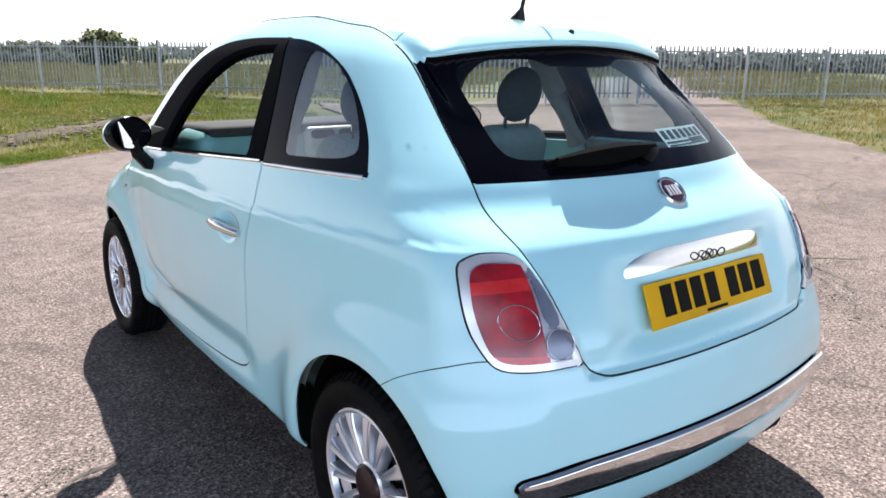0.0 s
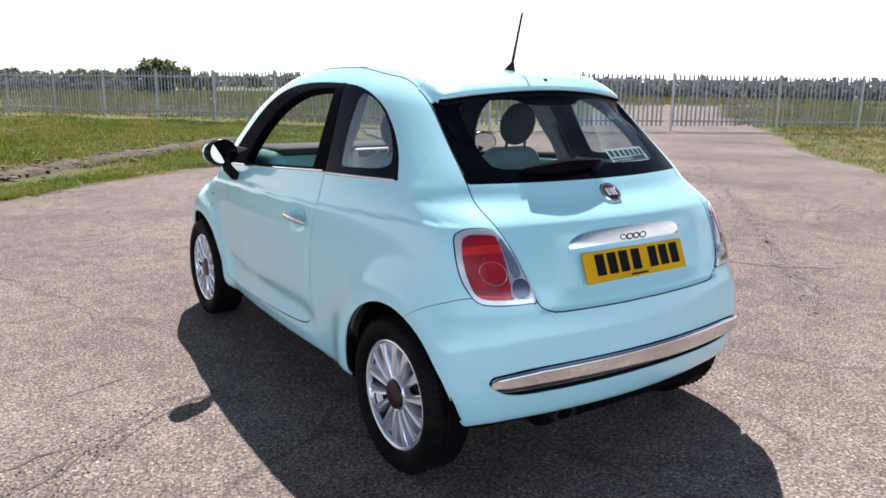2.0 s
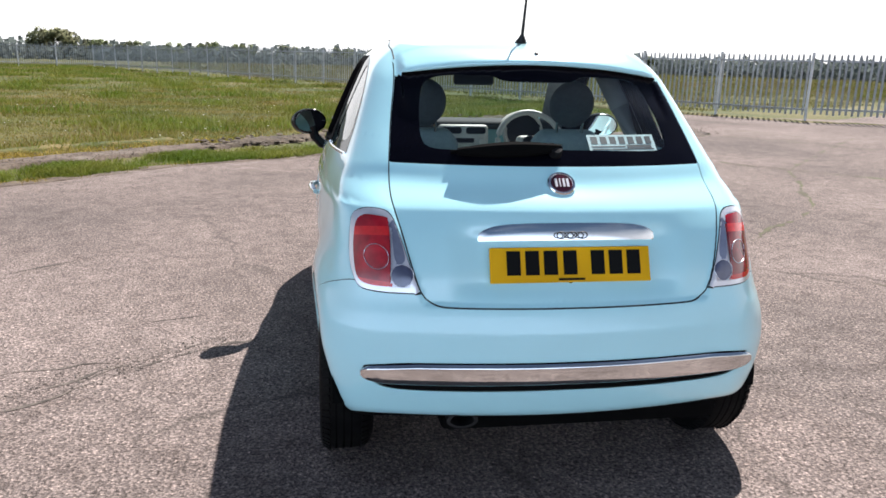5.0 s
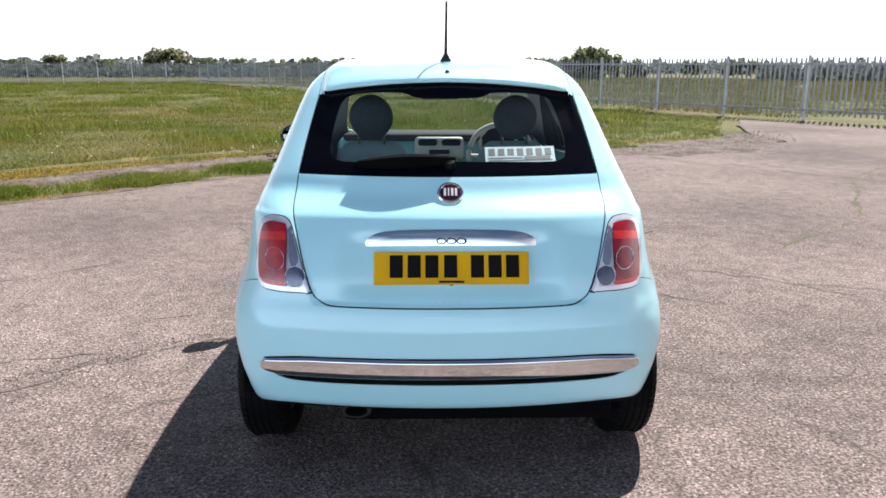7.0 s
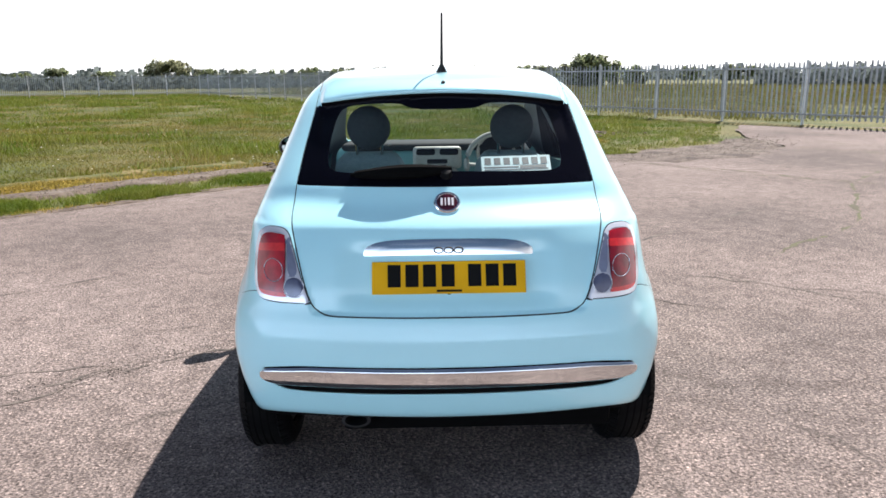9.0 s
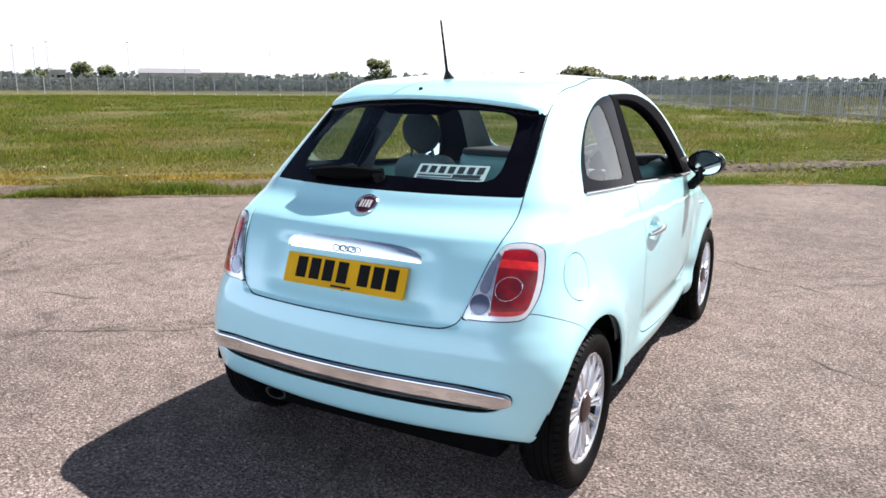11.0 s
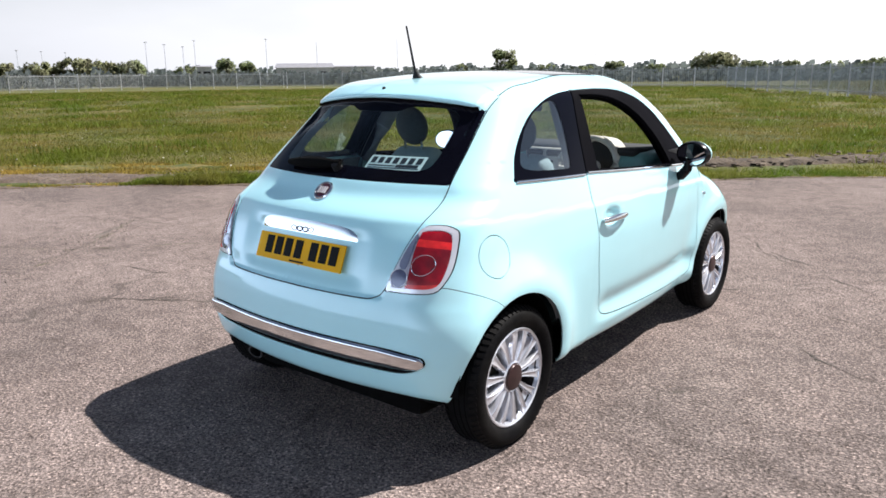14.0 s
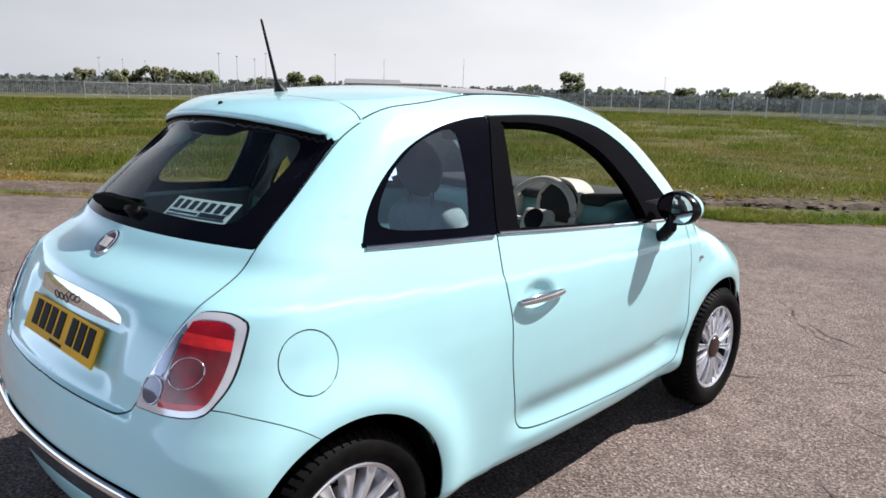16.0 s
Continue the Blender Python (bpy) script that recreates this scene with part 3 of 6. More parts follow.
def sheet(tags, sides=(1, -1), out=0.0, deep=0.0, pick=None):
    """Vertices, normals and faces of panels, on one or both sides, raised by out; deep closes them into plates of that thickness."""
    faces = [f for t in tags for f in BY_TAG.get(t, ())]
    if pick:
        faces = [f for f in faces if pick(SV[list(f)].mean(0))]
    used = sorted({i for f in faces for i in f})
    at = {i: k for k, i in enumerate(used)}
    v0, n0 = SV[used], SN[used]
    faces = [tuple(at[i] for i in f) for f in faces]
    vs, ns, fs = [], [], []
    for s in sides:
        base = sum(len(v) for v in vs)
        m = np.array([s, 1, 1])
        top = (v0 + n0 * out) * m
        vs.append(top)
        ns.append(n0 * m)
        turned = [f if s > 0 else f[::-1] for f in faces]
        fs += [tuple(base + i for i in f) for f in turned]
        if deep:
            low = base + len(v0)
            vs.append((v0 + n0 * (out - deep)) * m)
            ns.append(-n0 * m)
            fs += [tuple(low + i for i in f[::-1]) for f in turned]
            count = {}
            for f in turned:
                for a, b in zip(f, f[1:] + f[:1]):
                    count[(a, b)] = count.get((a, b), 0) + 1
            for a, b in count:
                if (b, a) not in count and not (abs(v0[a][0]) < 1e-4 and abs(v0[b][0]) < 1e-4):
                    fs.append((base + b, base + a, low + a, low + b))
    return np.concatenate(vs), np.concatenate(ns), fs


def panel(name, tags, material, parent, sides=(1, -1), out=0.0, deep=0.0, label="", pick=None):
    v, n, f = sheet(tags, sides, out, deep, pick)
    me = mesh_of(name, v, f, material)
    me.shade_smooth()
    me.normals_split_custom_set_from_vertices([tuple(x) for x in n])
    ob = new(name, me)
    under(ob, parent)
    return tagged(ob, label)


def on_rear(x, z):
    """The tail's surface behind the point (x, z)."""
    x, z = np.atleast_1d(np.array(x, float)), np.atleast_1d(np.array(z, float))
    o = np.stack([x, np.full(len(x), 0.35), z], -1)
    return shoot(o, np.tile((0, -1.0, 0), (len(x), 1)))


def on_side(y, z, s=1):
    y, z = np.atleast_1d(np.array(y, float)), np.atleast_1d(np.array(z, float))
    q = shoot(np.stack([np.full(len(y), 0.2), y, z], -1), np.tile((1.0, 0, 0), (len(y), 1)))
    return q * np.array([s, 1, 1])
# ---------- the car ----------
car = thing("car", "mint green small hatchback car with chrome trim parked on tarmac", "car")

panel("body_shell", ["body"], PAINT, car, deep=0.012, label="glossy mint green painted body")
panel("underside", ["underside"], WELL, car, label="black underside")
panel("panel_seam", ["seam"], SEAM, car, out=-0.0025, label="dark gaps between the panels")
panel("cabin_lining", ["body", "seam", "bumper", "lamp", "lamp_rim", "red", "red_band", "red_foot", "dusk", "reverse", "fuel", "tailgate"], LINER, car, out=-0.034, label="grey cabin lining",
      pick=lambda c: c[2] > 0.45 and c[1] > -0.42 and not (c[2] > 1.28 and c[1] < 0.27))
bumper = panel("rear_bumper", ["bumper"], PAINT, car, deep=0.012, label="mint green rear bumper")
panel("bumper_groove", ["groove"], GROOVEM, bumper, out=-0.010, label="black groove under the chrome strip")
panel("bonnet", ["bonnet"], PAINT, car, deep=0.012, label="mint green bonnet")
panel("windscreen", ["screen"], WSGLASS, car, label="clear windscreen").visible_shadow = False
panel("roof_window", ["roof_glass"], FRIT, car, deep=0.006, label="black glass roof panel")
fuel_flap = panel("fuel_flap", ["fuel"], PAINT, car, sides=(1,), deep=0.010, label="round mint green fuel flap")
panel("side_skin", ["fuel", "fuel_seam"], PAINT, car, sides=(-1,), deep=0.012)
panel("flap_seam", ["fuel_seam"], SEAM, fuel_flap, sides=(1,), out=-0.007)

# tailgate
tailgate = panel("tailgate", ["tailgate"], PAINT, car, label="mint green tailgate with a spoiler lip")
panel("window_border", ["frit"], FRIT, tailgate, out=-0.001, deep=0.006, label="black border of the rear window")
panel("rear_window", ["rear_pane"], REARGLASS, tailgate, out=-0.002, label="tinted rear window").visible_shadow = False

# doors, with their windows wound down
for s in (1, -1):
    door = panel("door", ["door"], PAINT, car, sides=(s,), deep=0.014, label="mint green door, its window wound down")
    panel("window_frame", ["door_frame"], FRAMEM, door, sides=(s,), out=0.003, deep=0.045, label="black window frame")
    panel("door_lining", ["door"], TEALTRIM, door, sides=(s,), out=-0.055, deep=0.01, label="teal door lining", pick=lambda c: c[2] > 0.4)
    # belt trim in bright metal
    yy = np.linspace(0.628, 1.745, 26)
    zz = np.interp(yy, [0.632, 1.775], [1.056, 0.983])
    q = on_side(yy, zz, s)
    part("belt_trim", tube(bmesh.new(), q + np.array([0.002 * s, 0, 0]), 0.0065, 8), CHROME, door, "bright belt trim")
    # handle: a bright bar over the cup scooped into the door
    hy = np.linspace(0.668, 0.898, 15)
    hz = 0.834 + 0.006 * np.sin(np.linspace(0, math.pi, 15))
    hq = on_side(hy, np.full(15, 0.905), s) * np.array([1, 1, 0]) + np.stack([np.zeros(15), np.zeros(15), hz], -1) + np.stack([s * (0.012 + 0.022 * np.sin(np.linspace(0.1, math.pi - 0.1, 15)) ** 0.6), np.zeros(15), np.zeros(15)], -1)
    part("door_handle", tube(bmesh.new(), hq, [0.010 + 0.004 * math.sin(math.pi * k / 14) for k in range(15)], 10, squash=1.15), CHROME, door, "chrome door handle")

# rear side windows
for s in (1, -1):
    quarter = panel("quarter_window", ["quarter_frame"], FRIT, car, sides=(s,), out=0.001, deep=0.008, label="fixed rear side window with a black border")
    panel("pane", ["quarter_pane"], SIDEGLASS, quarter, sides=(s,), out=-0.001, label="tinted pane").visible_shadow = False
    yy = np.linspace(0.118, 0.600, 14)
    q = on_side(yy, np.interp(yy, [0.118, 0.60], [1.068, 1.050]), s)
    part("belt_trim", tube(bmesh.new(), q + np.array([0.002 * s, 0, 0]), 0.0065, 8), CHROME, quarter, "bright belt trim")

# tail lamps
for s in (1, -1):
    lamp = panel("tail_lamp", ["lamp"], LAMPRIM, car, sides=(s,), out=-0.004, deep=0.01, label="tail lamp with red and clear fields in a bright rim")
    panel("rim", ["lamp_rim"], LAMPRIM, lamp, sides=(s,), out=0.003, deep=0.016, label="bright rim")
    red = panel("red_lens", ["red"], REDLENS, lamp, sides=(s,), out=0.004, deep=0.014, label="red lens")
    panel("lens_band", ["red_band"], REDBAND, lamp, sides=(s,), out=0.004, deep=0.014, label="bright red band of the lens")
    panel("lens_foot", ["red_foot"], REDBAND, lamp, sides=(s,), out=0.004, deep=0.014, label="bright red foot of the lens")
    panel("upper_lens", ["dusk"], DUSKLENS, lamp, sides=(s,), out=0.002, deep=0.012, label="dusky grey lens")
    panel("reversing_lens", ["reverse"], GREYLENS, lamp, sides=(s,), out=0.004, deep=0.014, label="round grey reversing lens")
    panel("clear_cover", ["lamp"], CLEARLENS, lamp, sides=(s,), out=0.0065, label="clear cover").visible_shadow = False
    # thin silver ring on the red lens stands for its arc highlight
    for x0, z0, r, w, m, nm in ((0.601, 0.812, 0.036, 0.0014, LAMPSILVER, "highlight_ring"), (0.527, 0.763, 0.033, 0.0014, LAMPRIM, "lamp_ring")):
        a = np.linspace(0, math.tau, 33)[:-1]
        q = on_rear(x0 + r * np.cos(a), z0 + r * np.sin(a))
        q = (q + body_normal(q) * 0.005) * np.array([s, 1, 1])
        part(nm, tube(bmesh.new(), q, w, 6, closed=True), m, lamp)

# chrome strip on the bumper
sx = np.concatenate([np.linspace(-0.648, -0.50, 16), np.linspace(-0.48, 0.48, 30), np.linspace(0.50, 0.648, 16)])
ax_ = np.abs(sx)
ztop = np.interp(ax_, [0, 0.30, 0.48, 0.60, 0.636, 0.648], [0.504, 0.503, 0.500, 0.490, 0.483, 0.472])
zbot = np.interp(ax_, [0, 0.485, 0.586, 0.634, 0.648], [0.433, 0.429, 0.429, 0.436, 0.450])
strip = bmesh.new()
cols = []
for j, k in enumerate((0.0, 0.02, 0.05, 0.09, 0.14, 0.32, 0.5, 0.68, 0.86, 0.91, 0.95, 0.98, 1.0)):
    zz = zbot + (ztop - zbot) * k
    q = on_rear(ax_, zz)
    nn = body_normal(q)
    q = q + nn * (0.004 + 0.013 * min(1.0, 0.1 + 7 * min(k, 1 - k)) ** 0.5)
    q[:, 0] *= np.sign(sx)
    cols.append([strip.verts.new(c) for c in q])
for a, b in zip(cols, cols[1:]):
    for k in range(len(sx) - 1):
        strip.faces.new((a[k], a[k + 1], b[k + 1], b[k]))
bmesh.ops.recalc_face_normals(strip, faces=strip.faces)
part("bumper_strip", strip, CHROME, bumper, "chrome bumper strip")

# number plate, lit by the handle bar above it; the characters are plain bars
PLATE = pose(0, -0.441, 0.7965, -22.0, 0, 0)


def on_plate(name, bm, material, label=""):
    bm.transform(PLATE)
    return part(name, bm, material, tailgate, label, smooth=False)


on_plate("number_plate", box(bmesh.new(), (0, 0, 0), (0.52, 0.006, 0.111), bevel=0.0025), YELLOW, "yellow number plate")
for k, cx in enumerate((-0.185, -0.125, -0.066, -0.003, 0.087, 0.146, 0.205)):
    bar = bmesh.new()
    box(bar, (cx, -0.0042, 0.006), (0.044, 0.003, 0.076), bevel=0.001, seg=1)
    on_plate("plate_bar", bar, PLATEBLACK)
on_plate("plate_line", box(bmesh.new(), (0.0, -0.0042, -0.046), (0.085, 0.003, 0.007)), PLATEBLACK)

# chrome handle bar over the plate
hx = np.linspace(-0.297, 0.297, 49)
hb = bmesh.new()
rows_ = []
e = np.clip(1 - (np.abs(hx) / 0.2975) ** 7, 0, 1) ** 0.6
for k in np.linspace(0, 1, 13):
    foot, head = 0.8655 - 0.06 * hx * hx, 0.874 + 0.048 * e - 0.10 * hx * hx
    head_y = on_rear(np.abs(hx), 0.922 - 0.10 * hx * hx)[:, 1]
    z = foot + (head - foot) * k
    q = on_rear(np.abs(hx), z)
    q[:, 0] = hx
    q[:, 1] = head_y - 0.004 - e * (0.0090 * (1 - k) + 0.0075 * (1 - k * k)) * min(1.0, 0.35 + k * 9)
    rows_.append([hb.verts.new(c) for c in q])
for a, b in zip(rows_, rows_[1:]):
    for k in range(len(hx) - 1):
        hb.faces.new((a[k], a[k + 1], b[k + 1], b[k]))
hb.faces.new([r[0] for r in rows_])
hb.faces.new([r[-1] for r in rows_][::-1])
bmesh.ops.recalc_face_normals(hb, faces=hb.faces)
part("plate_handle", hb, CHROME, tailgate, "chrome handle bar over the number plate")
hy0 = float(on_rear([0.0], [0.889])[0][1]) - 0.0265
for k in (-1, 0, 1):
    ring = [(0.034 * k + 0.0150 * math.cos(a), hy0, 0.889 + 0.0105 * math.sin(a)) for a in np.linspace(0, math.tau, 17)[:-1]]
    part("handle_mark", tube(bmesh.new(), ring, 0.0022, 5, closed=True), DARKMETAL, tailgate)

# round badge
bq = on_rear([0.0], [1.024])
bn = Vector(body_normal(bq)[0])
bm_ = Matrix.Translation(Vector(bq[0]) + bn * 0.001) @ bn.to_track_quat("X", "Z").to_matrix().to_4x4()
part("badge_rim", lathe(bmesh.new(), [(0.0, 0.006), (0.035, 0.006), (0.037, 0.009), (0.043, 0.010), (0.0465, 0.006), (0.0465, 0.0)], bm_, 40), CHROME, tailgate, "chrome badge rim")
part("badge", lathe(bmesh.new(), [(0.0001, 0.0095), (0.020, 0.0092), (0.0355, 0.0078)], bm_, 36), BADGERED, tailgate, "dark red round badge")
for k in range(4):
    t = bmesh.new()
    box(t, (0.0098, (k - 1.5) * 0.0128, 0.0), (0.003, 0.0078 if k != 1 else 0.0042, 0.032))
    t.transform(bm_)
    part("badge_bar", t, BADGEBAR, tailgate, smooth=False)

# wiper at the rear window, washer jet, high brake lamp
wq = on_rear(np.linspace(-0.325, 0.02, 16), np.interp(np.linspace(-0.325, 0.02, 16), [-0.325, -0.15, 0.02], [1.102, 1.112, 1.118]))
wq = wq + body_normal(wq) * 0.020
part("wiper_arm", tube(bmesh.new(), wq, [0.010 + 0.012 * math.sin(math.pi * k / 15) for k in range(16)], 8, squash=1.2), GROOVEM, tailgate, "black wiper")
wb = on_rear(np.linspace(-0.345, 0.0, 12), np.interp(np.linspace(-0.345, 0.0, 12), [-0.345, -0.15, 0.0], [1.108, 1.130, 1.136]))
wb = wb + body_normal(wb) * 0.006
part("wiper_blade", tube(bmesh.new(), wb, 0.0065, 6), GROOVEM, tailgate)
part("wiper_hub", lathe(bmesh.new(), [(0.0001, 0.03), (0.018, 0.028), (0.022, 0.0)], Matrix.Translation(on_rear([0.0], [1.112])[0]) @ pose(0, 0, 0, 0, 0, 0) @ Vector(body_normal(on_rear([0.0], [1.112]))[0]).to_track_quat("X", "Z").to_matrix().to_4x4(), 20), BLACKP, tailgate)
nq = on_rear([0.0], [1.434])
part("washer_jet", lathe(bmesh.new(), [(0.0001, 0.008), (0.006, 0.007), (0.009, 0.0)], Matrix.Translation(nq[0]) @ Vector(body_normal(nq)[0]).to_track_quat("X", "Z").to_matrix().to_4x4(), 16), BLACKP, tailgate)
part("brake_lamp", box(bmesh.new(), (0, 0.075, 1.368), (0.20, 0.02, 0.018), (38, 0, 0), bevel=0.006), mat("dull_brown_red", (0.10, 0.035, 0.04), 0.35, vary=0.1), tailgate, "high brake lamp behind the glass")

# added black tube hides the ragged dark edge below the spoiler lip
lx = np.linspace(-0.478, 0.478, 60)
lq = on_rear(np.abs(lx), 1.3475 + 0.042 * (1 - (lx / 0.5) ** 2)) * np.array([1, 1, 1])
lq[:, 0] = lx
part("lip_edge_cover", tube(bmesh.new(), lq + np.array([0, -0.005, 0.003]), 0.006, 8), GROOVEM, tailgate, "black tube added to cover the ragged edge under the spoiler lip")

# sticker in the rear window: name in plain bars
def on_sticker(name, u, v, w, h, material, lift):
    xs, zs = [u - w / 2, u - w / 6, u + w / 6, u + w / 2], [v - h / 2, v + h / 2]
    q = on_rear(np.array(xs + xs), np.array([zs[0]] * 4 + [zs[1]] * 4))
    q = q + body_normal(q) * (lift - 0.006)
    part_data(name, q, [(0, 1, 5, 4), (1, 2, 6, 5), (2, 3, 7, 6)], material, tailgate)


on_sticker("window_sticker", 0.262, 1.148, 0.262, 0.050, STICKER, 0.0)
for k in range(7):
    on_sticker("sticker_bar", 0.155 + 0.0355 * k, 1.156, 0.024, 0.022, STICKERDARK, 0.0008)
on_sticker("sticker_bar", 0.205, 1.137, 0.13, 0.004, STICKERDARK, 0.0008)
on_sticker("sticker_bar", 0.325, 1.137, 0.10, 0.010, STICKERDARK, 0.0008)
on_sticker("sticker_bar", 0.262, 1.129, 0.24, 0.003, STICKERDARK, 0.0008)

# black strips between roof and sides
for s in (1, -1):
    ty = np.linspace(0.262, 1.16, 40)
    tx = 0.497 - 0.03 * ease(0.45, 0.85, ty)
    tq = shoot(np.stack([tx, ty, np.full(40, 1.2)], -1), np.tile((0, 0, 1.0), (40, 1))) * np.array([s, 1, 1])
    part("roof_trim", tube(bmesh.new(), tq - np.array([0, 0, 0.0015]), 0.0032, 8), BLACKP, car, "black strip along the roof")

# aerial
aerial = part("aerial", tube(bmesh.new(), [(0, 0.318, 1.472), (0, 0.308, 1.490), (0, 0.301, 1.508), (0, 0.275, 1.605), (0, 0.249, 1.700), (0, 0.247, 1.707)], [0.026, 0.016, 0.0065, 0.0050, 0.0042, 0.003], 10), BLACKP, car, "black aerial")

# exhaust pipe
part("exhaust_pipe", lathe(bmesh.new(), [(0.024, 0.20), (0.027, 0.0), (0.021, 0.0), (0.020, 0.15)], Matrix.Translation((-0.33, -0.452, 0.284)) @ Matrix.Diagonal((1.9, 1, 1, 1)) @ pose(0, 0, 0, 0, 0, 90), 24), DARKMETAL, car, "dark exhaust pipe")
part("silencer", box(bmesh.new(), (-0.30, -0.16, 0.27), (0.42, 0.22, 0.12), bevel=0.04), DARKMETAL, car)

# floor pan reaches low to keep light out from under the car
part("floor_pan", box(bmesh.new(), (0, 1.15, 0.215), (1.08, 2.5, 0.11), bevel=0.03), DARKMETAL, car, "dark floor pan")
# added black box stands for the shade under the bumper
part("bumper_shade_box", box(bmesh.new(), (0.10, -0.285, 0.265), (0.98, 0.20, 0.12), bevel=0.03), WELL, car, "added black box standing for the shade under the bumper")
part("rear_axle", tube(bmesh.new(), [(-0.62, 0.0, 0.27), (0.62, 0.0, 0.27)], 0.045, 12), DARKMETAL, car, "dark axle beam")

# side repeaters and headlamps
for s in (1, -1):
    q = on_side([2.06], [0.782], s)
    part("side_repeater", tube(bmesh.new(), [(q[0][0] - s * 0.004, 2.045, 0.782), (q[0][0] + s * 0.004, 2.06, 0.782), (q[0][0] - s * 0.004, 2.075, 0.782)], [0.004, 0.009, 0.004], 8), LAMPSILVER, car)
    panel("headlamp", ["headlamp"], LAMPSILVER, car, sides=(s,), out=0.004, deep=0.014, label="round clear headlamp")

# mirrors
for s in (1, -1):
    mir = bmesh.new()
    bmesh.ops.create_uvsphere(mir, u_segments=28, v_segments=16, radius=1.0)
    for v in mir.verts:
        x, y, z = v.co
        if y < -0.25:
            y = -0.25
        v.co = (x * 0.098 * (1 - 0.10 * s * x), y * 0.080, z * 0.068 * (1 + 0.12 * s * x * -1))
    mir.transform(pose(s * 0.852, 1.615, 1.058, 3 if s > 0 else -7, 0, -14 if s > 0 else 24))
    mirror = part("door_mirror", mir, BLACK, car, "black door mirror")
    cap = bmesh.new()
    bmesh.ops.create_uvsphere(cap, u_segments=28, v_segments=16, radius=1.0)
    bmesh.ops.delete(cap, geom=[v for v in cap.verts if v.co.y < 0.12], context="VERTS")
    for v in cap.verts:
        v.co = (v.co.x * 0.100 * (1 - 0.10 * s * v.co.x), v.co.y * 0.084, v.co.z * 0.070 * (1 - 0.12 * s * v.co.x))
    cap.transform(pose(s * 0.852, 1.615, 1.058, 3 if s > 0 else -7, 0, -14 if s > 0 else 24))
    part("mirror_cap", cap, PAINT, mirror, "mint mirror cap")
    gl = bmesh.new()
    c0 = [gl.verts.new((0.086 * math.cos(a) * (1 - 0.10 * s * math.cos(a)), -0.0215, 0.057 * math.sin(a))) for a in np.linspace(0, math.tau, 33)[:-1]]
    gl.faces.new(c0)
    bmesh.ops.recalc_face_normals(gl, faces=gl.faces)
    gl.transform(pose(s * 0.852, 1.615, 1.058, 3 if s > 0 else -7, 0, -14 if s > 0 else 24))
    part("mirror_glass", gl, MIRRORGLASS, mirror, "mirror glass")
    part("mirror_arm", tube(bmesh.new(), [(s * 0.745, 1.64, 0.925), (s * 0.776, 1.634, 0.935), (s * 0.812, 1.622, 0.975), (s * 0.832, 1.612, 1.03)], [0.026, 0.030, 0.029, 0.027], 12, squash=0.9), BLACK, mirror, "black mirror arm")
    part("mirror_triangle", box(bmesh.new(), (s * 0.712, 1.66, 1.03), (0.012, 0.19, 0.09), (0, 0, 0), bevel=0.004), BLACKP, mirror)

# wheels
TYRE = [(0.205, -0.035), (0.212, -0.022), (0.225, -0.012), (0.250, -0.006), (0.270, -0.010), (0.284, -0.022), (0.2905, -0.040), (0.292, -0.060), (0.292, -0.135), (0.288, -0.155), (0.275, -0.178), (0.250, -0.190), (0.215, -0.185), (0.205, -0.17)]


